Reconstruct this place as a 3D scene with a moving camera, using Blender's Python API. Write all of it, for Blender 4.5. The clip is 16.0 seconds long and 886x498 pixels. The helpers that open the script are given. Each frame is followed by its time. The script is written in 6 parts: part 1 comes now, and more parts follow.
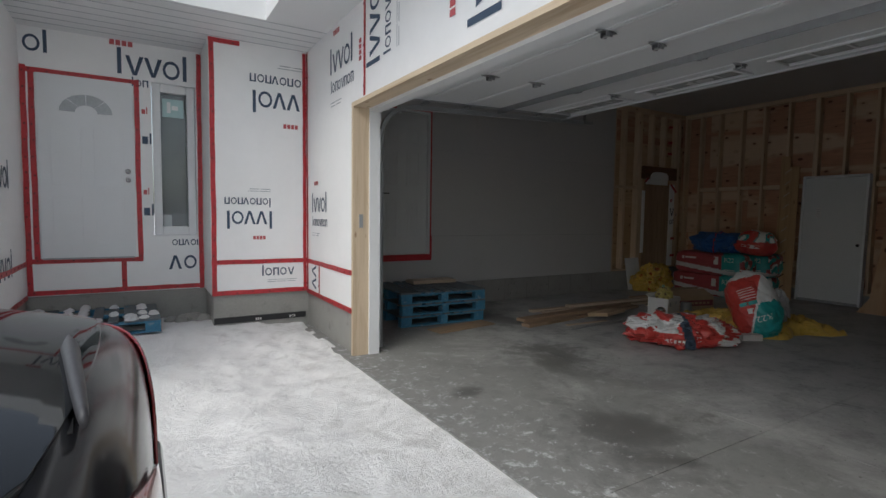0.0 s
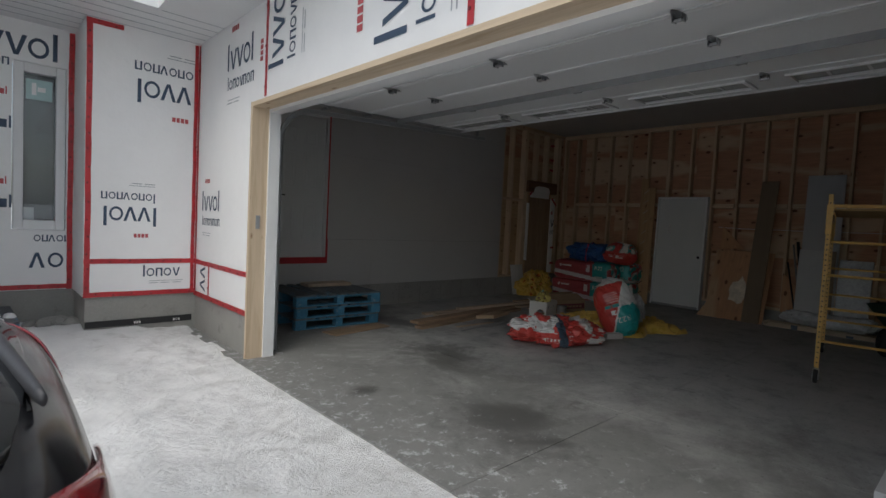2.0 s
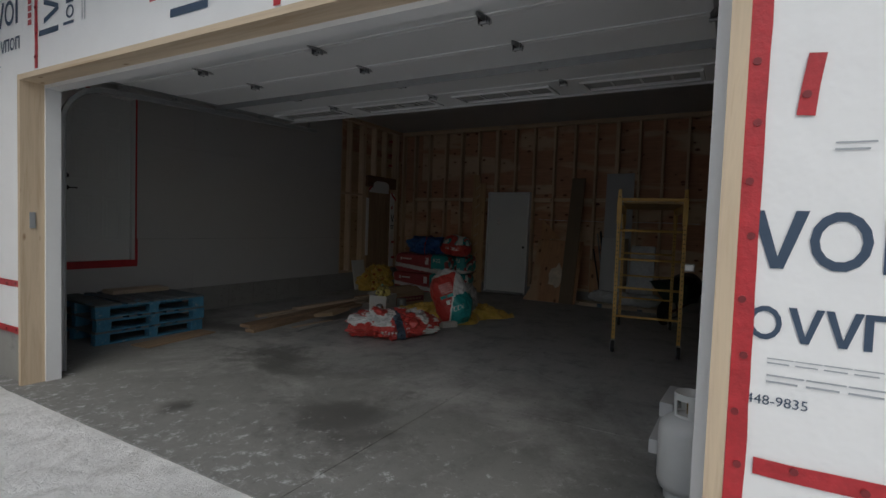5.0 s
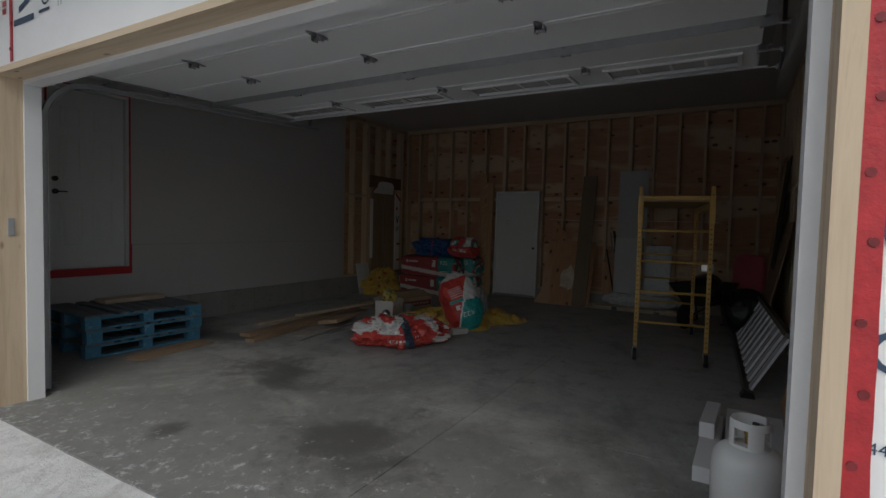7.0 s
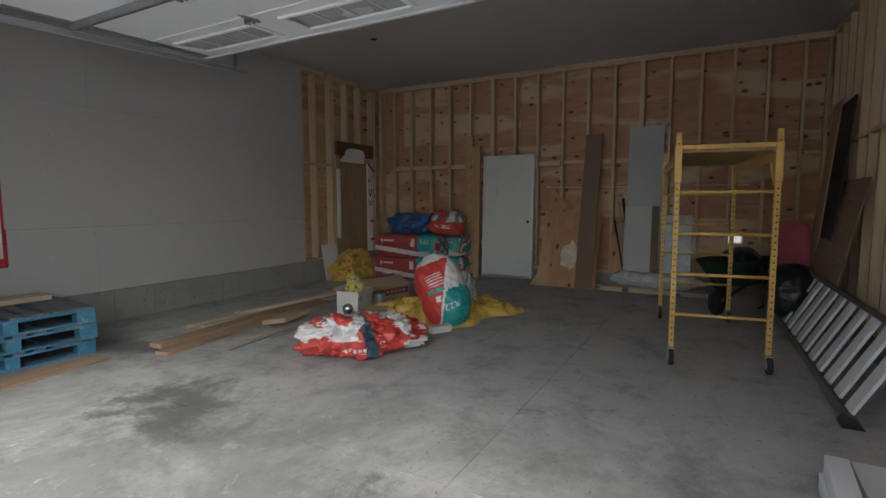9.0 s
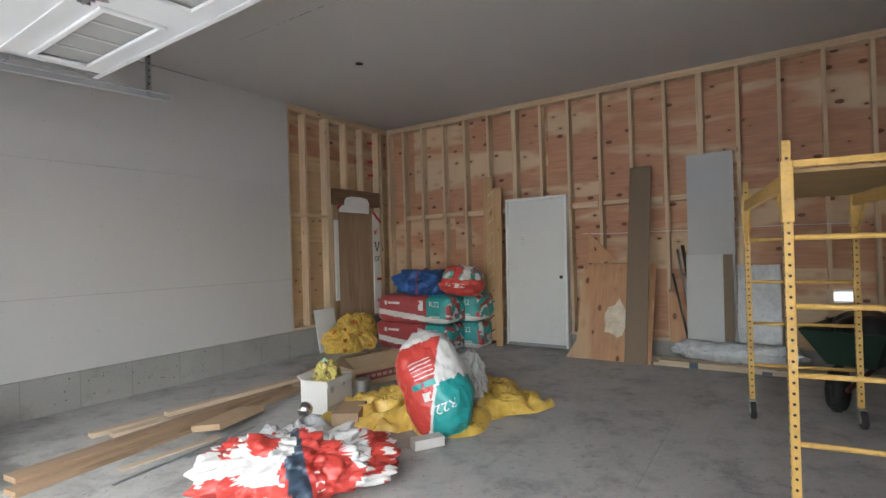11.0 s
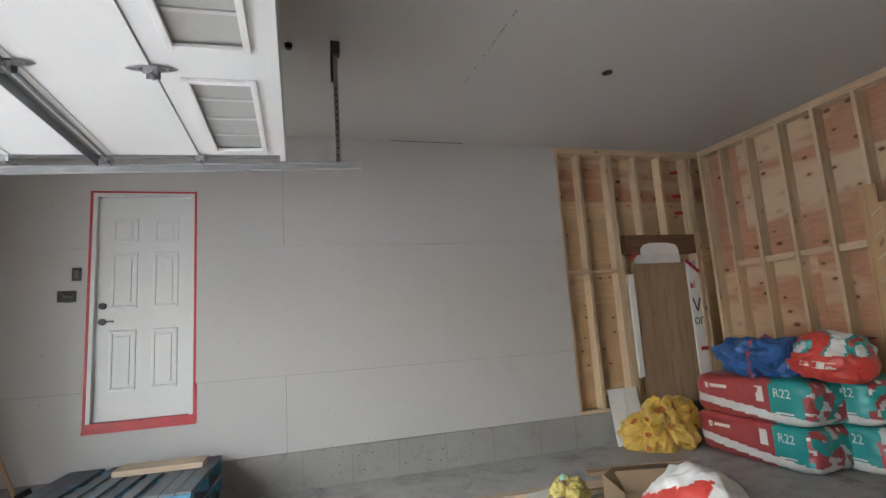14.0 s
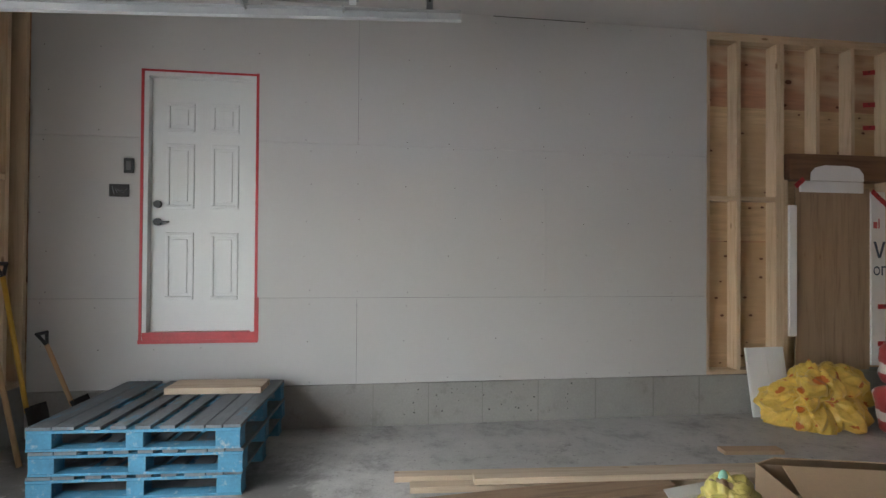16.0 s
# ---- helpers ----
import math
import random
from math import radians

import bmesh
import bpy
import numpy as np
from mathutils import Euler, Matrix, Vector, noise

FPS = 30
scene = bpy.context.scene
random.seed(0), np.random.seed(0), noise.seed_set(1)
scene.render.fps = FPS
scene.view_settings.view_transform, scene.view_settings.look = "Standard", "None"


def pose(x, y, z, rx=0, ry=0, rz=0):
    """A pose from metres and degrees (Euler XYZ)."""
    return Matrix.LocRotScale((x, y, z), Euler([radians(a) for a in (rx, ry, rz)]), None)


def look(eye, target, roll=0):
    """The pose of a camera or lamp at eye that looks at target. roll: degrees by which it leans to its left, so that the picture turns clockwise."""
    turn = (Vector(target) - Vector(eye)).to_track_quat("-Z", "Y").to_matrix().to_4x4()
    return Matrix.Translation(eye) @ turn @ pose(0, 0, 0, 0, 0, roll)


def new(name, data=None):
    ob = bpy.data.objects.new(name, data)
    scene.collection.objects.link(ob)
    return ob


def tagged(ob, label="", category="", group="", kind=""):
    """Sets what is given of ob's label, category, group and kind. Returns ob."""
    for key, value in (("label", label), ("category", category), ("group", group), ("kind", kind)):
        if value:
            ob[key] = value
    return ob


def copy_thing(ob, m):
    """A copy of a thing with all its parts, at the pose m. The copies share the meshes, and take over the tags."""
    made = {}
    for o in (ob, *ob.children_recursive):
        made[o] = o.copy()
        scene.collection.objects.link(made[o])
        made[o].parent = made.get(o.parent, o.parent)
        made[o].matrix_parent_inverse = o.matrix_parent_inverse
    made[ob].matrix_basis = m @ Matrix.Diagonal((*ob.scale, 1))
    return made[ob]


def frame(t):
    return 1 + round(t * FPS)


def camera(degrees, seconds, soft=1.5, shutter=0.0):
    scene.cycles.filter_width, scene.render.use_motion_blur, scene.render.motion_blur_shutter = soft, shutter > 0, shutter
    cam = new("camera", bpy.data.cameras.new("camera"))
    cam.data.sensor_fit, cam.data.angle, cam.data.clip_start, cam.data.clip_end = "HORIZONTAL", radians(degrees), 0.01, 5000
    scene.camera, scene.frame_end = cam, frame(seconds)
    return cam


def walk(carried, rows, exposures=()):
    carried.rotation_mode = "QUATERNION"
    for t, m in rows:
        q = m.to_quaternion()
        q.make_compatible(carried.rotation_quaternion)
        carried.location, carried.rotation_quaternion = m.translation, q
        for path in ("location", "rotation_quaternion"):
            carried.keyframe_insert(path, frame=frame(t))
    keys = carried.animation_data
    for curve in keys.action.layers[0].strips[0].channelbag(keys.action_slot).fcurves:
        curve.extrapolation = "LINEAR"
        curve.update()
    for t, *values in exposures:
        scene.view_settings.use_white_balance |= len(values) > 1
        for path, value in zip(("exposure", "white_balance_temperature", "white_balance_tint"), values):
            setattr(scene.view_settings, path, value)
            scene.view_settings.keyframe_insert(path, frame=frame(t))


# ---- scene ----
cam = camera(82.6, 16.0)
PATH = [
    (0, (0.047, 0.251, 1.406), (1.077, 1.96, 1.271), 0.8),
    (0.5, (-0.01, 0.099, 1.42), (1.074, 1.777, 1.307), 1.9),
    (1, (-0.067, 0.034, 1.403), (1.077, 1.672, 1.308), 1.8),
    (1.5, (-0.134, 0.122, 1.414), (1.17, 1.635, 1.312), 2.2),
    (2, (-0.123, 0.105, 1.418), (1.245, 1.56, 1.315), 2.9),
    (2.5, (-0.07, 0.057, 1.415), (1.414, 1.394, 1.319), 3.1),
    (3, (-0.018, 0.032, 1.416), (1.585, 1.225, 1.324), 2.8),
    (3.5, (0.006, 0.007, 1.435), (1.695, 1.074, 1.35), 2.3),
    (4, (0.004, 0.021, 1.428), (1.748, 0.996, 1.347), 2.1),
    (6.5, (0.164, 0.011, 1.4), (1.885, 1.023, 1.283), 1.8),
    (7, (0.273, 0.251, 1.426), (2.003, 1.251, 1.332), 1.4),
    (7.5, (0.442, 0.412, 1.404), (2.183, 1.39, 1.304), 1.2),
    (8, (0.772, 0.518, 1.378), (2.446, 1.605, 1.261), -0.2),
    (8.5, (1.15, 0.714, 1.353), (2.822, 1.798, 1.181), -0.4),
    (9, (1.611, 0.841, 1.35), (3.356, 1.8, 1.164), -0.1),
    (11.3, (3.402, 1.246, 1.43), (5.062, 2.36, 1.471), -2.1),
    (11.5, (3.569, 1.284, 1.445), (5.243, 2.376, 1.513), -2.0),
    (12, (3.917, 1.378, 1.458), (5.547, 2.528, 1.591), -3.2),
    (12.5, (4.228, 1.416, 1.488), (5.653, 2.803, 1.702), -4.1),
    (13, (4.515, 1.49, 1.52), (5.813, 2.981, 1.821), -3.4),
    (13.5, (4.701, 1.508, 1.527), (5.666, 3.218, 1.91), -3.7),
    (14, (4.755, 1.554, 1.482), (5.316, 3.451, 1.778), -3.7),
    (14.5, (4.718, 1.794, 1.443), (5.111, 3.748, 1.609), -3.5),
    (15, (4.794, 2.025, 1.449), (5.147, 3.992, 1.533), -2.4),
    (15.5, (4.853, 2.253, 1.454), (5.102, 4.237, 1.507), -0.9),
    (16, (4.813, 2.559, 1.457), (5.069, 4.542, 1.478), 0.4),
]
EXPOSURES = [(0.0, -0.1), (2.0, -0.25), (3.5, -0.8), (7.0, -0.66), (7.5, -0.2), (8.0, 0.1), (8.5, 0.65), (9.0, 1.4), (11.3, 3.1), (12.0, 3.3), (14.0, 3.12), (15.0, 2.66), (15.5, 2.7), (16.0, 2.85)]
walk(cam, [(t, look(eye, target, roll)) for t, eye, target, roll in PATH], EXPOSURES)

# ---- light: a bright overcast winter sky ----
world = bpy.data.worlds.new("world")
scene.world = world
world.use_nodes = True
wn = world.node_tree.nodes
sky = wn.new("ShaderNodeTexSky")
sky.sky_type = "NISHITA"
sky.sun_disc = False
sky.sun_elevation, sky.sun_rotation = radians(52), radians(240)
sky.dust_density = 3.0
pale = wn.new("ShaderNodeHueSaturation")
pale.inputs["Saturation"].default_value = 0.55
wl = world.node_tree.links
wl.new(sky.outputs[0], pale.inputs["Color"])
tint = wn.new("ShaderNodeMix")
tint.data_type, tint.blend_type = "RGBA", "MULTIPLY"
tint.inputs[0].default_value = 1.0
tint.inputs[7].default_value = (0.98, 1.0, 0.98, 1)
wl.new(pale.outputs[0], tint.inputs[6])
wl.new(tint.outputs[2], wn["Background"].inputs[0])
wn["Background"].inputs[1].default_value = 0.20
sun = new("sun", bpy.data.lights.new("sun", "SUN"))
sun.data.energy, sun.data.angle, sun.data.color = 0.75, radians(40), (0.965, 1.0, 0.99)
sun.matrix_world = look((-10.65, -6.15, 15.75), (0, 0, 0))


# ---- materials ----
def node(m, kind, **kw):
    n = m.node_tree.nodes.new(kind)
    for k, v in kw.items():
        n.inputs[k.replace("_", " ")].default_value = v
    return n


def material(name):
    m = bpy.data.materials.new(name)
    m.use_nodes = True
    return m, m.node_tree.nodes["Principled BSDF"], m.node_tree.links.new


def coords(m, stretch=(1, 1, 1), vary=True):
    """Object coordinates, stretched, shifted at random from object to object."""
    link = m.node_tree.links.new
    tc = node(m, "ShaderNodeTexCoord")
    mp = node(m, "ShaderNodeMapping")
    mp.inputs["Scale"].default_value = stretch
    link(tc.outputs["Object"], mp.inputs["Vector"])
    if vary:
        info = node(m, "ShaderNodeObjectInfo")
        mul = node(m, "ShaderNodeMath")
        mul.operation = "MULTIPLY"
        mul.inputs[1].default_value = 37.0
        link(info.outputs["Random"], mul.inputs[0])
        link(mul.outputs[0], mp.inputs["Location"])
    return mp.outputs["Vector"]


def ramp(m, fac, stops):
    r = node(m, "ShaderNodeValToRGB")
    m.node_tree.links.new(fac, r.inputs["Fac"])
    els = r.color_ramp.elements
    while len(els) < len(stops):
        els.new(0.5)
    for e, (p, c) in zip(els, stops):
        e.position, e.color = p, (*c, 1) if len(c) == 3 else c
    return r.outputs["Color"]


def mixed(m, fac, a, b, mode="MIX"):
    x = node(m, "ShaderNodeMix")
    x.data_type, x.blend_type = "RGBA", mode
    link = m.node_tree.links.new
    for sock, v in ((x.inputs[0], fac), (x.inputs[6], a), (x.inputs[7], b)):
        if isinstance(v, (int, float)):
            sock.default_value = v
        elif isinstance(v, tuple):
            sock.default_value = (*v, 1)
        else:
            link(v, sock)
    return x.outputs[2]


def noise_tex(m, vec, scale, detail=4.0, rough=0.6, dist=0.0):
    n = node(m, "ShaderNodeTexNoise", Scale=scale, Detail=detail, Roughness=rough, Distortion=dist)
    m.node_tree.links.new(vec, n.inputs["Vector"])
    return n.outputs["Fac"]


def bump(m, bsdf, height, strength, distance=0.01):
    b = node(m, "ShaderNodeBump", Strength=strength, Distance=distance)
    m.node_tree.links.new(height, b.inputs["Height"])
    m.node_tree.links.new(b.outputs[0], bsdf.inputs["Normal"])


def plain(name, col, rough=0.6, metal=0.0, vary=0.12, coarse=3.0, fine=60.0, relief=0.15, stretch=(1, 1, 1), dist=0.004, coat=0.0, stain=None):
    """A surface with slow blotches, fine grain and relief."""
    m, b, link = material(name)
    v = coords(m, stretch)
    big, small = noise_tex(m, v, coarse, 5), noise_tex(m, v, fine, 3)
    dark = tuple(c * (1 - vary) for c in col)
    lite = tuple(min(1, c * (1 + vary)) for c in col)
    c = ramp(m, big, [(0.3, dark), (0.7, lite)])
    c = mixed(m, 0.35, c, ramp(m, small, [(0.3, dark), (0.7, lite)]))
    if stain:
        s = ramp(m, noise_tex(m, v, coarse * 2.3, 8, 0.7), [(0.56, (0, 0, 0)), (0.72, (1, 1, 1))])
        c = mixed(m, s, c, stain)
    link(c, b.inputs["Base Color"])
    link(ramp(m, big, [(0.2, (rough * 0.8,) * 3), (0.8, (min(1, rough * 1.15),) * 3)]), b.inputs["Roughness"])
    b.inputs["Metallic"].default_value = metal
    b.inputs["Coat Weight"].default_value = coat
    bump(m, b, small, relief, dist)
    return m


def lumber(name, axis, light=(0.64, 0.495, 0.34), dark=(0.52, 0.365, 0.225)):
    """Softwood with its grain along one axis, and knots."""
    m, b, link = material(name)
    st = [9.0, 9.0, 9.0]
    st[axis] = 0.5
    v = coords(m, tuple(st))
    g = noise_tex(m, v, 2.6, 6, 0.65, 0.6)
    c = ramp(m, g, [(0.3, dark), (0.48, light), (0.6, tuple(x * 1.08 for x in light)), (0.8, dark)])
    st2 = [7.0, 7.0, 7.0]
    st2[axis] = 2.6
    vo = node(m, "ShaderNodeTexVoronoi", Scale=1.0, Randomness=1.0)
    link(coords(m, tuple(st2)), vo.inputs["Vector"])
    knots = ramp(m, vo.outputs["Distance"], [(0.05, (0.8, 0.8, 0.8)), (0.11, (0, 0, 0))])
    c = mixed(m, knots, c, (0.24, 0.12, 0.055))
    info = node(m, "ShaderNodeObjectInfo")
    c = mixed(m, 0.5, c, ramp(m, info.outputs["Random"], [(0.0, (0.78, 0.74, 0.70)), (1.0, (1, 1, 1))]), "MULTIPLY")
    link(c, b.inputs["Base Color"])
    b.inputs["Roughness"].default_value = 0.75
    bump(m, b, g, 0.25, 0.004)
    return m


def plywood(name, axis, red=(0.49, 0.265, 0.165), tan=(0.68, 0.51, 0.345), flat=0, knot=0.115):
    """Sheathing ply: reddish veneer, pale torn bands along the sheet, dark knots."""
    m, b, link = material(name)
    st = [1.0, 1.0, 1.0]
    st[axis] = 0.17
    v = coords(m, tuple(st))
    st2 = [22.0, 22.0, 22.0]
    st2[axis] = 1.6
    grain = noise_tex(m, coords(m, tuple(st2)), 1.6, 5, 0.6, 0.4)
    c = ramp(m, grain, [(0.25, tuple(x * 0.78 for x in red)), (0.55, red), (0.85, tuple(x * 1.25 for x in red))])
    band = ramp(m, noise_tex(m, v, 2.0, 3, 0.5, 0.9), [(0.51, (0, 0, 0)), (0.60, (0.9, 0.9, 0.9))])
    c = mixed(m, band, c, mixed(m, grain, tuple(x * 0.85 for x in tan), tan))
    st3 = [5.2, 5.2, 5.2]
    st3[axis] = 3.0
    vo = node(m, "ShaderNodeTexVoronoi", Scale=1.0, Randomness=1.0)
    vo.voronoi_dimensions = "2D"
    split, join = node(m, "ShaderNodeSeparateXYZ"), node(m, "ShaderNodeCombineXYZ")
    link(coords(m, tuple(st3)), split.inputs[0])
    for k, a in enumerate([a for a in range(3) if a != flat]):
        link(split.outputs[a], join.inputs[k])
    link(join.outputs[0], vo.inputs["Vector"])
    halo = ramp(m, vo.outputs["Distance"], [(0.08, (0.4, 0.4, 0.4)), (0.24, (0, 0, 0))])
    c = mixed(m, halo, c, tuple(x * 0.72 for x in red))
    size = ramp(m, vo.outputs["Color"], [(0.35, (0, 0, 0)), (0.80, (knot, knot, knot))])
    near = node(m, "ShaderNodeMath")
    near.operation = "SUBTRACT"
    link(vo.outputs["Distance"], near.inputs[0])
    link(size, near.inputs[1])
    c = mixed(m, ramp(m, near.outputs[0], [(0.0, (0.9, 0.9, 0.9)), (0.02, (0, 0, 0))]), c, (0.13, 0.05, 0.025))
    link(c, b.inputs["Base Color"])
    b.inputs["Roughness"].default_value = 0.8
    bump(m, b, grain, 0.2, 0.004)
    return m


def concrete_floor():
    m, b, link = material("concrete_floor")
    v = coords(m, vary=False)
    big = noise_tex(m, v, 0.55, 8, 0.66, 0.1)
    mid = noise_tex(m, v, 2.6, 10, 0.74, 0.1)
    fine = noise_tex(m, v, 90, 3)
    c = ramp(m, big, [(0.3, (0.29, 0.29, 0.283)), (0.5, (0.43, 0.43, 0.417)), (0.72, (0.54, 0.535, 0.517))])
    c = mixed(m, 0.7, c, ramp(m, mid, [(0.36, (0.17, 0.17, 0.165)), (0.50, (0.44, 0.44, 0.427)), (0.75, (0.57, 0.565, 0.547))]))
    c = mixed(m, 0.25, c, ramp(m, fine, [(0.3, (0.15, 0.15, 0.15)), (0.7, (0.45, 0.45, 0.44))]))
    # pale dust and scuffs over the whole slab
    dust = ramp(m, noise_tex(m, v, 1.7, 12, 0.80, 0.1), [(0.47, (0, 0, 0)), (0.62, (0.62, 0.62, 0.62))])
    c = mixed(m, dust, c, (0.48, 0.475, 0.457))
    specks = ramp(m, noise_tex(m, v, 26, 6, 0.7), [(0.60, (0, 0, 0)), (0.66, (0.7, 0.7, 0.7))])
    c = mixed(m, specks, c, (0.10, 0.098, 0.092))
    sep = node(m, "ShaderNodeSeparateXYZ")
    link(v, sep.inputs[0])
    # tracked-in snow, thinning out from the opening
    near = node(m, "ShaderNodeMapRange", From_Min=1.7, From_Max=5.2, To_Min=0.07, To_Max=-0.16)
    link(sep.outputs["X"], near.inputs["Value"])
    add = node(m, "ShaderNodeMath")
    add.operation = "ADD"
    flecks = noise_tex(m, v, 9.0, 10, 0.80, 0.2)
    link(flecks, add.inputs[0])
    link(near.outputs[0], add.inputs[1])
    snow = ramp(m, add.outputs[0], [(0.595, (0, 0, 0)), (0.67, (0.65, 0.65, 0.65))])
    # damp, dark patches: some strewn, three where meltwater stood
    blots = noise_tex(m, v, 1.3, 10, 0.78, 0.3)
    wet = ramp(m, blots, [(0.60, (0, 0, 0)), (0.66, (0.6, 0.6, 0.6))])
    for px, py, rx, ry in ((2.75, 2.35, 0.62, 0.55), (3.55, 3.8, 0.5, 0.6), (2.25, 3.5, 0.13, 0.10), (4.2, 5.85, 0.3, 0.5)):
        mp = node(m, "ShaderNodeMapping")
        mp.vector_type = "TEXTURE"
        mp.inputs["Location"].default_value = (px, py, 0)
        mp.inputs["Scale"].default_value = (rx, ry, 1)
        link(v, mp.inputs["Vector"])
        ball = node(m, "ShaderNodeVectorMath")
        ball.operation = "LENGTH"
        link(mp.outputs[0], ball.inputs[0])
        pool = node(m, "ShaderNodeMath")
        pool.operation = "MULTIPLY_ADD"
        pool.inputs[1].default_value = -0.17
        link(ball.outputs["Value"], pool.inputs[0])
        link(blots, pool.inputs[2])
        wet = mixed(m, 1.0, wet, ramp(m, pool.outputs[0], [(0.33, (0, 0, 0)), (0.43, (0.8, 0.8, 0.8))]), "LIGHTEN")
    # pale scuffs and dried slush in small torn flakes
    flakes = ramp(m, noise_tex(m, v, 5.5, 12, 0.82, 0.5), [(0.56, (0, 0, 0)), (0.66, (0.45, 0.45, 0.45))])
    # damp front of the slab, its colour deepened to offset strong daylight there
    damp_and_dim = node(m, "ShaderNodeMapRange", From_Min=2.6, From_Max=5.6, To_Min=0.32, To_Max=-0.25)
    link(sep.outputs["X"], damp_and_dim.inputs["Value"])
    melt_dim = node(m, "ShaderNodeMath")
    melt_dim.operation = "ADD"
    link(noise_tex(m, v, 0.8, 9, 0.72, 0.4), melt_dim.inputs[0])
    link(damp_and_dim.outputs[0], melt_dim.inputs[1])
    c = mixed(m, ramp(m, melt_dim.outputs[0], [(0.45, (0, 0, 0)), (0.72, (0.74, 0.74, 0.74))]), c, (0.135, 0.135, 0.13))
    c = mixed(m, flakes, c, (0.52, 0.52, 0.51))
    c = mixed(m, wet, c, (0.085, 0.084, 0.08))
    c = mixed(m, snow, c, (0.62, 0.63, 0.65))
    link(c, b.inputs["Base Color"])
    link(mixed(m, wet, (0.72, 0.72, 0.72), (0.38, 0.38, 0.38)), b.inputs["Roughness"])
    bump(m, b, mid, 0.18, 0.01)
    return m


def snow_mat():
    m, b, link = material("snow")
    v = coords(m, vary=False)
    a, f = noise_tex(m, v, 1.6, 7, 0.65, 0.4), noise_tex(m, v, 34, 6, 0.7)
    c = ramp(m, a, [(0.25, (0.76, 0.765, 0.77)), (0.6, (0.87, 0.875, 0.88))])
    sep = node(m, "ShaderNodeSeparateXYZ")
    link(v, sep.inputs[0])
    # trodden grey slush towards the slab
    near = node(m, "ShaderNodeMapRange", From_Min=-0.4, From_Max=1.8, To_Min=-0.12, To_Max=0.10)
    link(sep.outputs["X"], near.inputs["Value"])
    add = node(m, "ShaderNodeMath")
    add.operation = "ADD"
    link(noise_tex(m, v, 4.2, 9, 0.74, 0.5), add.inputs[0])
    link(near.outputs[0], add.inputs[1])
    c = mixed(m, ramp(m, add.outputs[0], [(0.54, (0, 0, 0)), (0.72, (0.7, 0.7, 0.7))]), c, (0.54, 0.54, 0.53))
    link(c, b.inputs["Base Color"])
    b.inputs["Roughness"].default_value = 0.75
    b.inputs["Subsurface Weight"].default_value = 0.0
    lumps = mixed(m, 0.45, noise_tex(m, v, 8.0, 8, 0.72, 0.6), f)
    bump(m, b, lumps, 0.8, 0.06)
    return m


def glass_mat(name, tint=(0.9, 0.94, 0.94), rough=0.0):
    m, b, link = material(name)
    b.inputs["Base Color"].default_value = (*tint, 1)
    b.inputs["Roughness"].default_value = rough
    b.inputs["Transmission Weight"].default_value = 1.0
    b.inputs["IOR"].default_value = 1.45
    return m


WRAP = plain("house_wrap", (0.87, 0.87, 0.87), 0.55, vary=0.03, coarse=1.4, fine=7.0, relief=0.35, dist=0.02)
RED = plain("red_tape", (0.46, 0.03, 0.038), 0.4, vary=0.28, coarse=6, fine=40, relief=0.5, dist=0.006)
BLUEPRINT = plain("navy_print", (0.045, 0.075, 0.125), 0.6, vary=0.1)
REDPRINT = plain("red_print", (0.50, 0.10, 0.11), 0.6, vary=0.15)
GREYPRINT = plain("grey_print", (0.38, 0.40, 0.43), 0.6, vary=0.1)
CONCRETE = concrete_floor()
CURB = plain("curb_concrete", (0.30, 0.295, 0.275), 0.85, vary=0.16, coarse=2.2, fine=55, relief=0.3, stain=(0.20, 0.195, 0.18))
SNOW = snow_mat()
DRYWALL = plain("drywall_paper", (0.50, 0.495, 0.485), 0.85, vary=0.035, coarse=1.1, fine=120, relief=0.05)
DRYWALL_TOP = plain("ceiling_paper", (0.50, 0.485, 0.475), 0.85, vary=0.04, coarse=0.8, fine=120, relief=0.05)
STUD = lumber("stud_lumber", 2)
RAIL_Y = lumber("plate_lumber_y", 1)
RAIL_X = lumber("plate_lumber_x", 0)
PLY_Y = plywood("sheathing_back", 1)
PLY_X = plywood("sheathing_side", 0, flat=1)
PLY_X2 = plywood("sheathing_pine", 0, (0.60, 0.42, 0.25), (0.56, 0.38, 0.22), 1, 0.05)
DOOR_WHITE = plain("door_white", (0.645, 0.66, 0.655), 0.4, vary=0.02, relief=0.04)
WHITE = plain("white_paint", (0.74, 0.755, 0.77), 0.4, vary=0.02, relief=0.04)
VINYL = plain("white_vinyl", (0.74, 0.75, 0.76), 0.45, vary=0.03, relief=0.05)
STEEL = plain("galvanised_steel", (0.36, 0.37, 0.38), 0.45, metal=0.85, vary=0.12, coarse=14, fine=90, relief=0.1)
BLACK = plain("black_plastic", (0.018, 0.018, 0.02), 0.5, vary=0.2)
RUBBER = plain("black_rubber", (0.02, 0.02, 0.02), 0.8, vary=0.2)
DARKGAP = plain("dark_gap", (0.02, 0.017, 0.015), 0.9)
GLASS = glass_mat("clear_glass")
CHROME = plain("satin_chrome", (0.62, 0.62, 0.62), 0.25, metal=1.0, vary=0.03)


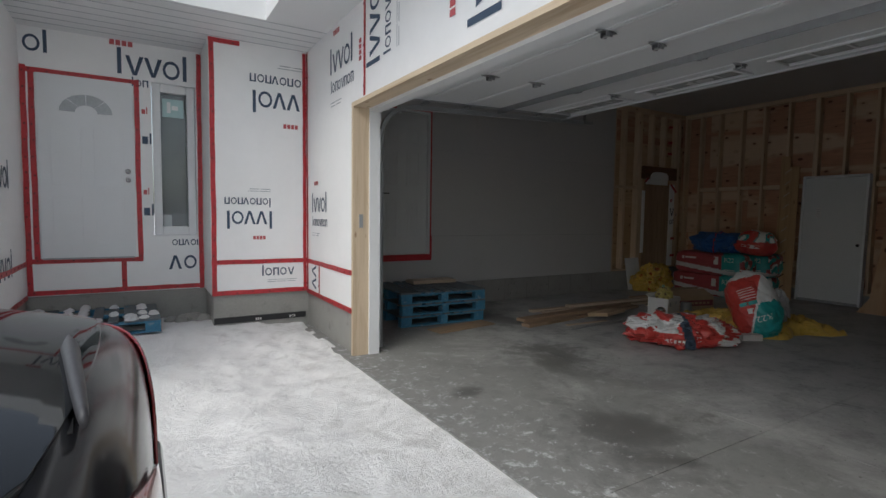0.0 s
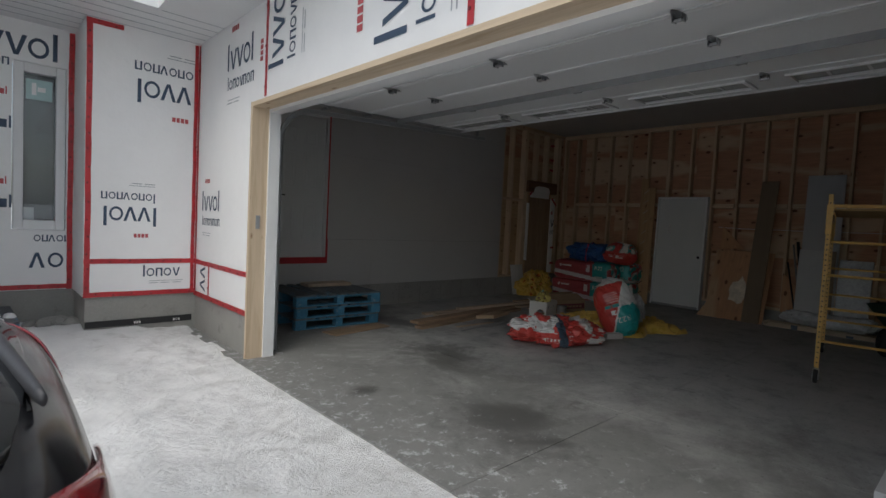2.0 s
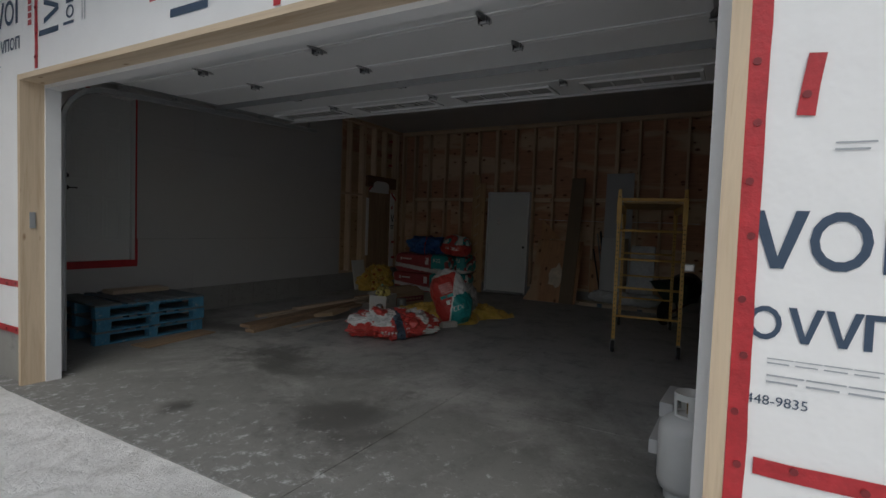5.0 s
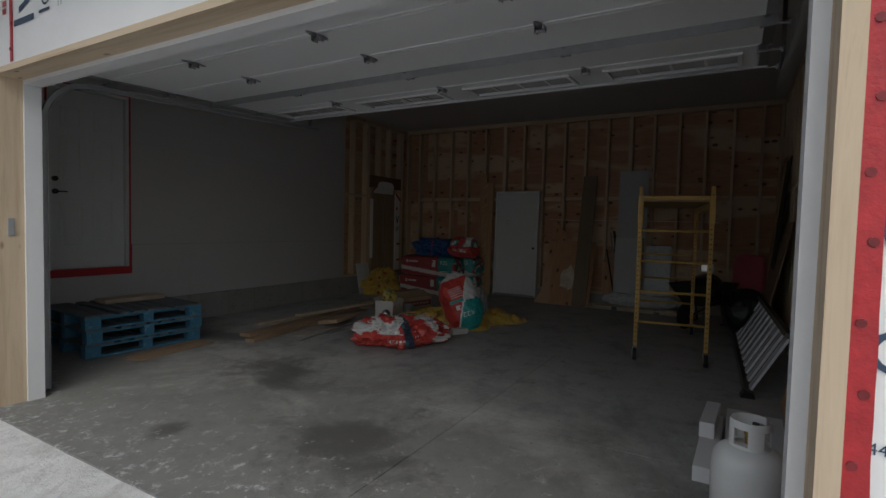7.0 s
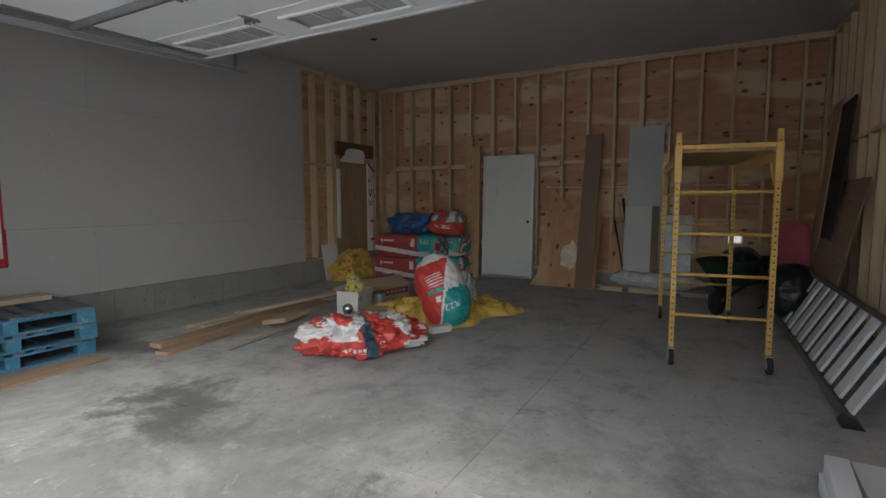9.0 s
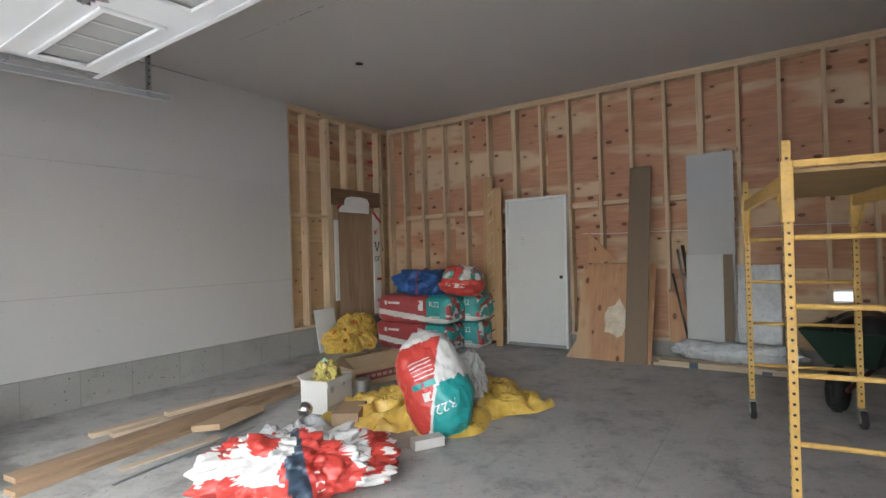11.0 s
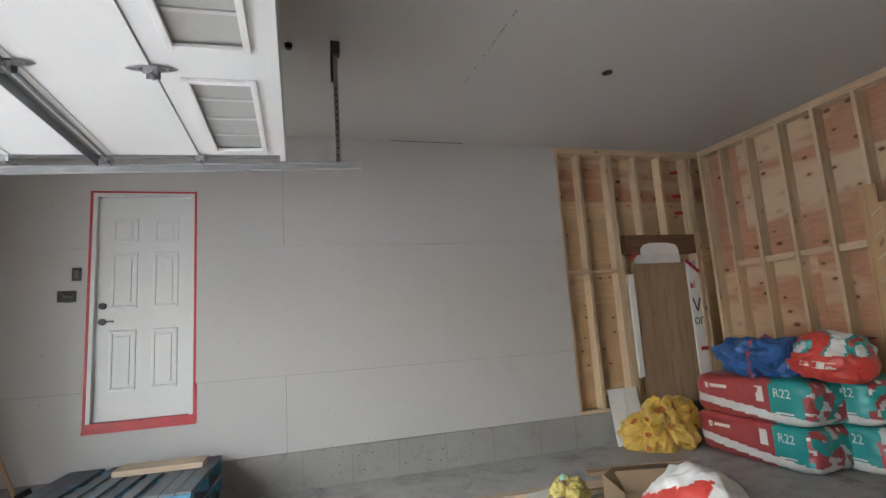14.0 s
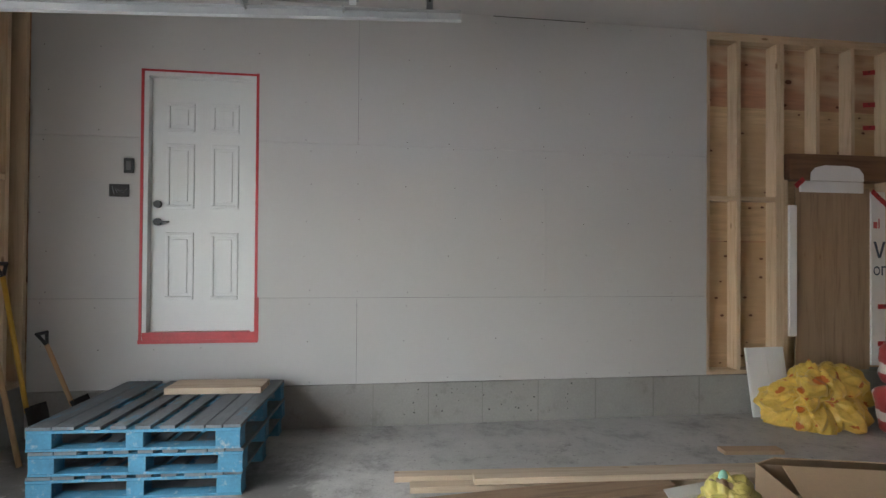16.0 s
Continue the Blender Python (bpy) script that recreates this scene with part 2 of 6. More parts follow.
# ---- building helpers ----
def box(bm, x0, x1, y0, y1, z0, z1, m=None):
    vs = [bm.verts.new(((x1 if i & 1 else x0), (y1 if i & 2 else y0), (z1 if i & 4 else z0))) for i in range(8)]
    if m is not None:
        for v in vs:
            v.co = m @ v.co
    for f in ((0, 2, 3, 1), (4, 5, 7, 6), (0, 1, 5, 4), (2, 6, 7, 3), (0, 4, 6, 2), (1, 3, 7, 5)):
        bm.faces.new([vs[i] for i in f])
    return vs


def cyl(bm, p, q, r, seg=12, r2=None):
    p, q = Vector(p), Vector(q)
    d = q - p
    m = Matrix.Translation((p + q) / 2) @ d.to_track_quat("Z", "Y").to_matrix().to_4x4()
    bmesh.ops.create_cone(bm, cap_ends=True, segments=seg, radius1=r, radius2=r if r2 is None else r2, depth=d.length, matrix=m)


def boxes(*args):
    bm = bmesh.new()
    for a in args:
        box(bm, *a)
    return bm


def part(name, bm, mat, parent=None, label="", bevel=0.0, smooth=False):
    if bevel:
        bmesh.ops.bevel(bm, geom=bm.edges[:], offset=bevel, segments=2, affect="EDGES", profile=0.6)
    bmesh.ops.recalc_face_normals(bm, faces=bm.faces[:])
    me = bpy.data.meshes.new(name)
    bm.to_mesh(me)
    bm.free()
    me.materials.append(mat)
    if smooth:
        for f in me.polygons:
            f.use_smooth = True
    ob = new(name, me)
    if parent is not None:
        ob.parent = parent
    if label:
        ob["label"] = label
    return ob


def share(name, me, parent, m):
    """Another object on the same mesh."""
    ob = new(name, me)
    ob.parent = parent
    ob.matrix_basis = m
    return ob


def empty(name, m=None):
    ob = new(name)
    ob.empty_display_size = 0.1
    if m is not None:
        ob.matrix_basis = m
    return ob

# ---- the plan, in metres ----
FX = 1.845            # outer face of the garage's front wall
FI = 2.10             # inner face of its studs
LY = 6.885            # drywall face of the house-side wall
BX = 10.0             # stud faces of the back wall
RY = -0.36            # stud faces of the far side wall
CZ = 3.56             # ceiling
O0, O1, OH = 0.052, 4.90, 2.43   # the overhead door's opening
JY, DY, JX = 6.535, 7.29, 0.745  # porch: jutting wall, door wall, jutting corner
SZ = 3.36             # porch soffit
PX = -1.02            # porch side wall

# ---- ground and slab ----
def ground():
    bm = bmesh.new()
    xs = [-400, -60, -14, -6] + [-4 + 0.05 * i for i in range(116)] + [1.79]
    ys = [-400, -60, -14, -6] + [-3 + 0.06 * i for i in range(175)] + [9, 30, 400]
    grid = []
    for x in xs:
        row = []
        for y in ys:
            z = 0.0
            if -5 < x < 2 and -4 < y < 8:
                z = 0.05 * (noise.noise((x * 1.1, y * 1.1, 0.3)) + 0.5 * noise.noise((x * 3.1, y * 3.1, 2.3)) + 0.5 * noise.noise((x * 6.5, y * 6.5, 5.3)) - 0.5 * max(0, noise.noise((x * 3.6, y * 3.6, 8.3))))
                bank = max(0.0, min(1.0, (y - 4.6) / 1.6)) * max(0, min(1, (1.9 - x) / 1.0 + 0.35))
                z += 0.11 * bank
                z += -0.03
                z = z if x < 1.2 else z + (-0.012 - z) * min(1, (x - 1.2) / 0.59) * max(0.0, min(1, (5.4 - y) / 1.0))
            row.append(bm.verts.new((x + (0.035 * noise.noise((y * 2.2, 1.0, 4.0)) if x > 1.7 and y < 5 else 0), y, z)))
        grid.append(row)
    for i in range(len(xs) - 1):
        for j in range(len(ys) - 1):
            bm.faces.new((grid[i][j], grid[i + 1][j], grid[i + 1][j + 1], grid[i][j + 1]))
    # the rest of the ground lies under and beyond the house
    for a, b, c, d in ((1.79, 400, -400, -1.2), (1.79, 400, 9, 400), (11, 400, -1.2, 9)):
        vs = [bm.verts.new(p) for p in ((a, c, -0.10), (b, c, -0.10), (b, d, -0.10), (a, d, -0.10))]
        bm.faces.new(vs)
    g = part("ground", bm, SNOW, smooth=True)
    tagged(g, "trodden white snow over the driveway, banked against the walls", "snow", kind="structure")


ground()
floor = part("floor", boxes((1.74, 3.62, RY - 0.15, 1.925, -0.25, 0.0), (1.74, 3.62, 1.933, LY + 0.2, -0.25, 0.0), (3.628, 10.2, RY - 0.15, 1.925, -0.25, 0.0),
                            (3.628, 10.2, 1.933, LY + 0.2, -0.25, 0.0), (3.615, 3.635, RY - 0.15, LY + 0.2, -0.25, -0.005), (3.64, 10.2, 1.92, 1.94, -0.25, -0.005), (1.75, 3.61, 1.92, 1.94, -0.25, -0.005)), CONCRETE)
tagged(floor, "grey stained concrete garage slab with damp patches and snow flecks", "floor", kind="structure")

# ---- front wall with the opening ----
wall_front = part("wall_front", boxes((FX, 1.96, O1 + 0.04, LY + 0.3, 0.42, 4.6), (FX, 1.96, RY - 3.5, O0 - 0.04, 0.42, 4.6),
                                      (FX, 1.96, O0 - 0.04, O1 + 0.04, OH + 0.04, 4.6)), WRAP)
tagged(wall_front, "garage front wall wrapped in white house wrap with red tape", "wall", kind="structure")
part("foundation", boxes((FX + 0.02, 2.10, O1 + 0.04, LY, -0.2, 0.42), (FX + 0.02, 2.10, RY - 3.5, O0 - 0.04, -0.2, 0.42)), CURB, wall_front, "grey concrete foundation wall")
RAW_JAMB = lumber("raw_jamb", 2, (0.62, 0.50, 0.36), (0.52, 0.39, 0.26))
part("jamb_board", boxes((FX - 0.02, 1.99, O1, O1 + 0.04, -0.01, OH + 0.04)), RAW_JAMB, wall_front, "raw spruce jamb board")
part("jamb_board", boxes((FX - 0.02, 1.99, O0 - 0.054, O0, -0.01, OH + 0.04)), RAW_JAMB, wall_front, "raw spruce jamb board")
part("head_board", boxes((FX - 0.02, 1.99, O0, O1, OH, OH + 0.04)), lumber("raw_head", 1, (0.62, 0.50, 0.36), (0.52, 0.39, 0.26)), wall_front, "raw spruce head board")
part("weather_trim", boxes((1.99, 2.10, O1 - 0.02, O1 + 0.04, 0, OH)), VINYL, wall_front, "white vinyl weather trim")
part("weather_trim", boxes((1.99, 2.10, O0 - 0.06, O0 + 0.043, 0, OH)), VINYL, wall_front, "white vinyl weather trim")
part("weather_trim", boxes((1.99, 2.10, O0 + 0.02, O1 - 0.02, OH - 0.03, OH + 0.04)), VINYL, wall_front, "white vinyl weather trim")

# ---- ceiling and plain closing walls ----
ceiling = part("ceiling", boxes((1.96, BX + 0.3, RY - 0.3, LY + 0.3, CZ, CZ + 0.15)), DRYWALL_TOP)
tagged(ceiling, "grey unpainted drywall garage ceiling", "ceiling", kind="structure")

# the house-side wall leaves a recess for its door
wall_left = part("wall_left", boxes((1.96, BX + 0.3, LY + 0.16, LY + 0.3, -0.2, CZ)), PLY_X)
tagged(wall_left, "house-side garage wall, drywall on studs over a concrete curb", "wall", kind="structure")
part("curb", boxes((FI, BX, LY - 0.015, LY + 0.155, -0.1, 0.355)), CURB, wall_left, "poured concrete curb")

wall_back = part("wall_back", boxes((BX + 0.155, BX + 0.3, RY - 0.3, LY + 0.3, -0.2, CZ)), PLY_Y)
tagged(wall_back, "back wall of bare studs and reddish plywood sheathing", "wall", kind="structure")
wall_right = part("wall_right", boxes((1.96, BX + 0.15, RY - 0.3, RY - 0.155, -0.2, CZ)), PLY_X)
tagged(wall_right, "side wall of bare studs and plywood sheathing", "wall", kind="structure")

# ---- porch ----
wall_porch = part("wall_porch", boxes((PX - 0.3, 0.20, DY, DY + 0.2, 0.44, 4.2), (0.20, 0.67, DY, DY + 0.2, 0.44, 1.11), (0.20, 0.67, DY, DY + 0.2, 2.93, 4.2), (0.67, JX + 0.3, DY, DY + 0.2, 0.44, 4.2)), WRAP)
tagged(wall_porch, "porch entry wall in white house wrap with red tape", "wall", kind="structure")
part("foundation", boxes((PX - 0.1, JX + 0.1, DY + 0.02, DY + 0.3, -0.2, 0.44)), CURB, wall_porch, "grey concrete foundation wall")
wall_jut = part("wall_jut", boxes((JX, FX, JY, DY, 0.44, 4.2)), WRAP)
tagged(wall_jut, "jutting house wall in white house wrap with red tape", "wall", kind="structure")
part("foundation", boxes((JX + 0.02, FX + 0.02, JY + 0.02, DY, -0.2, 0.44)), CURB, wall_jut, "grey concrete foundation wall")
wall_side = part("wall_side", boxes((PX - 0.25, PX, 4.4, DY, 0.42, 4.2)), WRAP)
tagged(wall_side, "porch side wall in white house wrap", "wall", kind="structure")
part("foundation", boxes((PX - 0.25, PX - 0.02, 4.4, DY, -0.2, 0.42)), CURB, wall_side, "grey concrete foundation wall")
soffit = part("soffit", boxes((PX - 0.3, FX, 5.62, DY + 0.2, SZ, SZ + 0.03), (1.21, FX, -4.0, 5.62, SZ, SZ + 0.03)), VINYL)
tagged(soffit, "white vinyl soffit under the eaves", "soffit", kind="structure")
part("fascia", boxes((PX - 0.3, 1.17, 5.58, 5.62, SZ - 0.05, SZ + 0.2), (1.17, 1.21, -4.0, 5.62, SZ - 0.05, SZ + 0.2)), VINYL, soffit, "white metal fascia")
for k in range(8):
    part("groove", boxes((PX, FX - 0.002, 5.75 + 0.19 * k, 5.756 + 0.19 * k, SZ - 0.004, SZ)), GREYPRINT, soffit)
part("roof", boxes((1.21, BX + 0.3, -4.0, 9.0, 4.62, 4.8)), RUBBER, soffit, "dark roof deck")

# ---- doors, window, overhead door ----
def front_door():
    d = empty("door_1", pose(-0.435, DY - 0.02, 0.86))
    tagged(d, "closed white front door with a fanlight in a taped frame", "door", kind="structure")
    part("slab", boxes((-0.445, 0.445, -0.01, 0.03, 0.0, 2.02)), WHITE, d)
    part("sill", boxes((-0.43, 0.43, -0.03, 0.0, -0.012, 0.006)), STEEL, d, "grey metal door sill")
    fan = bmesh.new()
    for a, b, r0, r1 in ((i, i + 1, 0.10, 0.235) for i in range(12)):
        ta, tb = math.pi * a / 12 + 0.02 * (a % 3 == 0), math.pi * b / 12 - 0.02 * (b % 3 == 0)
        vs = [fan.verts.new((r * math.cos(t) * 1.05, y, 1.63 + r * math.sin(t) * 0.85)) for y in (-0.02, -0.012) for r, t in ((r0, ta), (r1, ta), (r1, tb), (r0, tb))]
        for q in ((0, 1, 2, 3), (4, 7, 6, 5), (0, 4, 5, 1), (1, 5, 6, 2), (2, 6, 7, 3), (3, 7, 4, 0)):
            fan.faces.new([vs[i] for i in q])
    part("fanlight", fan, plain("fan_glass", (0.42, 0.44, 0.46), 0.15, vary=0.2), d, "half-round glass fanlight")
    for z in (0.90, 1.0):
        bm = bmesh.new()
        cyl(bm, (0.385, -0.01, z), (0.385, -0.055, z), 0.028, 14)
        part("knob", bm, CHROME, d, "satin chrome knob", smooth=True)
    for x0, x1 in ((-0.33, -0.06), (0.06, 0.33)):
        for z0, z1 in ((0.15, 0.70), (0.82, 1.48)):
            bm = boxes((x0, x1, -0.013, -0.006, z0, z1))
            part("raised_panel", bm, WHITE, d, bevel=0.003)


def sidelight():
    w = empty("window_1", pose(0.435, DY, 2.02))
    tagged(w, "tall narrow white vinyl sidelight window beside the front door", "window", kind="structure")
    part("frame", boxes((-0.225, -0.14, -0.035, 0.10, -0.90, 0.90), (0.14, 0.225, -0.035, 0.10, -0.90, 0.90),
                        (-0.14, 0.14, -0.035, 0.10, 0.80, 0.90), (-0.14, 0.14, -0.035, 0.10, -0.90, -0.80)), VINYL, w, bevel=0.008)
    g = part("pane", boxes((-0.14, 0.14, 0.02, 0.026, -0.80, 0.80)), GLASS, w)
    # flat panel for the unseen room, its dimness put into the grey
    part("interior_blind", boxes((-0.2, 0.2, 0.12, 0.14, -0.85, 0.85)), plain("dim_room_grey", (0.30, 0.31, 0.32), 0.8, vary=0.3, coarse=1.2), w, "flat grey panel standing for the dim room behind the glass")
    part("sticker", boxes((-0.12, 0.11, 0.012, 0.016, 0.52, 0.74)), plain("aqua_sticker", (0.45, 0.62, 0.62), 0.6), w, "pale aqua window sticker")
    part("sticker_mark", boxes((-0.07, -0.03, 0.008, 0.011, 0.57, 0.70), (-0.02, 0.05, 0.008, 0.011, 0.61, 0.66)), WRAP, w)
    part("carton", boxes((-0.13, -0.04, 0.06, 0.1, -0.80, -0.66)), WHITE, w, "white carton on the sill")


def man_door():
    d = empty("door_2", pose(3.372, LY, 0.75))
    tagged(d, "closed white six-panel door in a red-taped rough opening", "door", kind="structure")
    W, H, D = 0.435, 2.17, 0.11
    part("frame", boxes((-W, -W + 0.035, 0.0, D, 0.06, H), (W - 0.035, W, 0.0, D, 0.06, H), (-W + 0.035, W - 0.035, 0.0, D, H - 0.035, H)), DOOR_WHITE, d)
    part("sill", boxes((-W, W, 0.0, D, 0.0, 0.06)), RED, d, "red-taped sill")
    slab = part("slab", boxes((-W + 0.035, W - 0.035, D - 0.045, D, 0.06, H - 0.035)), DOOR_WHITE, d)
    f = D - 0.045
    for x0, x1 in ((-0.285, -0.065), (0.065, 0.285)):
        for z0, z1 in ((0.32, 0.87), (1.07, 1.60), (1.70, 1.94)):
            part("raised_panel", boxes((x0, x1, f - 0.013, f, z0, z0 + 0.028), (x0, x1, f - 0.013, f, z1 - 0.028, z1),
                                       (x0, x0 + 0.028, f - 0.013, f, z0 + 0.028, z1 - 0.028), (x1 - 0.028, x1, f - 0.013, f, z0 + 0.028, z1 - 0.028),
                                       (x0 + 0.05, x1 - 0.05, f - 0.011, f, z0 + 0.055, z1 - 0.055)), DOOR_WHITE, slab, bevel=0.005)
    for z, lever in ((1.10, False), (0.955, True)):
        bm = bmesh.new()
        cyl(bm, (-0.345, f, z), (-0.345, f - 0.03, z), 0.030, 16)
        if lever:
            cyl(bm, (-0.345, f - 0.03, z), (-0.345, f - 0.055, z), 0.011, 10)
            box(bm, -0.35, -0.24, f - 0.062, f - 0.050, z - 0.008, z + 0.008)
        part("lever" if lever else "deadbolt", bm, BLACK, d, "black lever handle" if lever else "black deadbolt", smooth=False)
    t = 0.022
    rough = lambda s: 0.004 * noise.noise((s * 3.1, 1.7, 0.2))
    for x0, x1, z0, z1 in ((-W - t, -W, -0.01, H), (W, W + t, 0.3, H + t), (W, W + t + 0.012, -0.01, 0.34), (-W - t, W, H, H + t * 0.8), (-W - 0.028, W + 0.03, -0.03, 0.0)):
        part("tape", boxes((x0, x1, -0.004, 0.0, z0, z1)), RED, d, "red sheathing tape")


def overhead_door():
    """Sectional door, open and lying under the ceiling; the window section is the deepest."""
    g = empty("garage_door", Matrix.Translation((2.12, 2.54, 2.583)) @ Euler((0, radians(-1.72), 0)).to_matrix().to_4x4())
    tagged(g, "open white sectional garage door raised under the ceiling", "garage door")
    L, H, S = 5, 2.44, 0.516
    for k in range(L):
        x0, x1 = k * S + 0.003, (k + 1) * S - 0.003
        if k < L - 1:
            sec = part("section", boxes((x0, x1, -H, H, 0.0, 0.045), (x0, x0 + 0.03, -H, H, -0.008, 0.0), (x1 - 0.03, x1, -H, H, -0.008, 0.0)), WHITE, g)
        else:
            args = [(x0, x0 + 0.09, -H, H, 0.0, 0.045), (x1 - 0.10, x1, -H, H, 0.0, 0.045)]
            for j in range(5):
                y = -H + j * (2 * H / 4)
                a, b = max(-H, y - (0.13 if 0 < j < 4 else 0.16)), min(H, y + (0.13 if 0 < j < 4 else 0.16))
                args.append((x0 + 0.09, x1 - 0.10, a, b, 0.0, 0.045))
            sec = part("window_section", boxes(*args), WHITE, g)
            for j in range(4):
                a, b = -H + j * (2 * H / 4) + (0.13 if j else 0.16), -H + (j + 1) * (2 * H / 4) - (0.13 if j < 3 else 0.16)
                c0, c1 = x0 + 0.09, x1 - 0.10
                part("window_frame", boxes((c0, c0 + 0.03, a, b, -0.018, 0.0), (c1 - 0.03, c1, a, b, -0.018, 0.0), (c0 + 0.03, c1 - 0.03, a, a + 0.03, -0.018, 0.0), (c0 + 0.03, c1 - 0.03, b - 0.03, b, -0.018, 0.0)), VINYL, sec, bevel=0.004)
                part("pane", boxes((c0, c1, a, b, 0.012, 0.016)), FROST, sec, "frosted glass pane")
                mb = [(c0 + 0.03, c1 - 0.03, a + (b - a) * q / 4 - 0.011, a + (b - a) * q / 4 + 0.011, 0.004, 0.0115) for q in (1, 2, 3)]
                part("glazing_bar", boxes(*mb), BAR, sec)
    # struts across, one at each second joint
    for x in (1.515,):
        part("strut", boxes((x - 0.035, x + 0.035, -H, H, -0.004, -0.001), (x - 0.035, x - 0.031, -H, H, -0.055, -0.004), (x + 0.031, x + 0.035, -H, H, -0.03, -0.004)), STEEL, g, "galvanised steel strut")
    for y in (-H + 0.03, H - 0.03):
        part("end_stile", boxes((0.01, L * S - 0.01, y - 0.03, y + 0.03, -0.006, -0.001)), STEEL, g, "galvanised end stile")
    # the back edge: a folded steel lip with a rubber strip
    part("edge_lip", boxes((L * S - 0.004, L * S + 0.003, -H, H, -0.022, 0.05), (L * S - 0.03, L * S - 0.004, -H, H, -0.022, -0.018)), VINYL, g, "white folded edge lip")
    part("rubber_strip", boxes((L * S + 0.003, L * S + 0.014, -H, H, -0.006, 0.04)), STEEL, g, "grey edge strip")
    hinge = bmesh.new()
    leaf = ((-0.10, 0.0), (-0.085, -0.012), (-0.03, -0.03), (0.03, -0.03), (0.085, -0.012), (0.10, 0.0), (0.085, 0.012), (0.03, 0.03), (-0.03, 0.03), (-0.085, 0.012))
    lo, hi = ([hinge.verts.new((x, y, z)) for x, y in leaf] for z in (-0.013, -0.009))
    hinge.faces.new(lo), hinge.faces.new(hi[::-1])
    for k in range(10):
        hinge.faces.new((lo[k], lo[(k + 1) % 10], hi[(k + 1) % 10], hi[k]))
    box(hinge, -0.028, 0.028, -0.026, -0.022, -0.045, -0.012)
    box(hinge, -0.028, 0.028, 0.022, 0.026, -0.045, -0.012)
    cyl(hinge, (0, -0.034, -0.036), (0, 0.034, -0.036), 0.011, 8)
    for x in (-0.07, -0.045, 0.045, 0.07):
        cyl(hinge, (x, 0, -0.018), (x, 0, -0.012), 0.006, 6)
    first = None
    for k in range(1, L):
        for y in (-H + 0.05, -1.245, 0.02, 1.265, H - 0.05):
            if first is None:
                first = part("hinge", hinge, STEEL, g, "galvanised hinge")
                first.location = (k * S, y, 0)
            else:
                share("hinge", first.data, g, Matrix.Translation((k * S, y, 0)))["label"] = "galvanised hinge"
    for k in range(1, L + 1):
        for e in (-1, 1):
            r = bmesh.new()
            cyl(r, (k * S - (0.06 if k == L else 0), e * (H - 0.02), -0.036), (k * S - (0.06 if k == L else 0), e * (H + 0.05), -0.036), 0.006, 8)
            cyl(r, (k * S - (0.06 if k == L else 0), e * (H + 0.045), -0.036), (k * S - (0.06 if k == L else 0), e * (H + 0.062), -0.036), 0.021, 14)
            part("roller", r, GALV, g, "steel roller", smooth=False)


GALV = plain("galvanised_sheet", (0.36, 0.37, 0.375), 0.42, vary=0.10, coarse=8, fine=60)


def track(y, s):
    """C-channel track with its bend, hanger and wall brackets; s: the way to the wall."""
    t = empty("door_track", pose(2.16, y, 0))
    tagged(t, "galvanised steel overhead-door track with a punched hanger", "track", group="door tracks")
    pts = [(0.0, 0.02), (0.0, 2.15)] + [(0.36 - 0.36 * math.cos(a), 2.165 + 0.36 * math.sin(a)) for a in [math.pi / 2 * i / 8 for i in range(1, 9)]] + [(3.05, 2.525 + 0.042 * 2.69)]
    bm = bmesh.new()
    prof = [(0.03, 0.0), (0.0, 0.0), (0.0, 0.048), (0.03, 0.048)]
    rows = []
    for i, (x, z) in enumerate(pts):
        a = Vector(pts[max(0, i - 1)]); b = Vector(pts[min(len(pts) - 1, i + 1)])
        tan = (b - a).normalized()
        nrm = Vector((tan.y, -tan.x))
        rows.append([bm.verts.new((x + nrm.x * (v - 0.02), -s * (u - 0.025), z + nrm.y * (v - 0.02))) for u, v in prof])
    for r0, r1 in zip(rows, rows[1:]):
        for k in range(3):
            bm.faces.new((r0[k], r0[k + 1], r1[k + 1], r1[k]))
    rail = part("channel", bm, GALV, t)
    sol = rail.modifiers.new("thick", "SOLIDIFY")
    sol.thickness = 0.003
    bm = bmesh.new()
    box(bm, 2.88, 2.912, 0.02 * s - 0.002, 0.02 * s + 0.002, 2.61, CZ)
    box(bm, 2.88, 2.884, 0.02 * s - 0.015, 0.02 * s + 0.017, 2.61, CZ)
    h = part("hanger", bm, STEEL, t, "galvanised angle hanger")
    part("clip", boxes((2.865, 2.93, 0.02 * s - 0.035, 0.02 * s + 0.03, CZ - 0.10, CZ - 0.002), (2.862, 2.879, 0.02 * s - 0.03, 0.02 * s + 0.02, CZ - 0.30, CZ - 0.10)), BLACK, t, "dark ceiling clip")
    tagged(part("slots", boxes(*[(2.891, 2.901, 0.02 * s - 0.003, 0.02 * s + 0.003, 2.70 + 0.05 * k, 2.715 + 0.05 * k) for k in range(11)]), BLACK, t, "row of punched holes"), kind="stuff")
    for z in (0.5, 1.3, 2.0):
        part("bracket", boxes((-0.055, 0.02, s * 0.026 - 0.003, s * 0.026 + 0.003, z, z + 0.06)), STEEL, t)


BAR = plain("grid_in_glass", (0.47, 0.475, 0.47), 0.4, vary=0.05)
FROST = plain("frosted_glass", (0.43, 0.435, 0.425), 0.25, vary=0.06, coarse=2.0)
front_door()
sidelight()
man_door()
overhead_door()
track(5.00, 1)
track(0.01, -1)


# ---- the lettering on the wrap is drawn as plain shapes ----
def quad(bm, m, pts):
    bm.faces.new([bm.verts.new(m @ Vector((x, y, 0))) for x, y in pts])


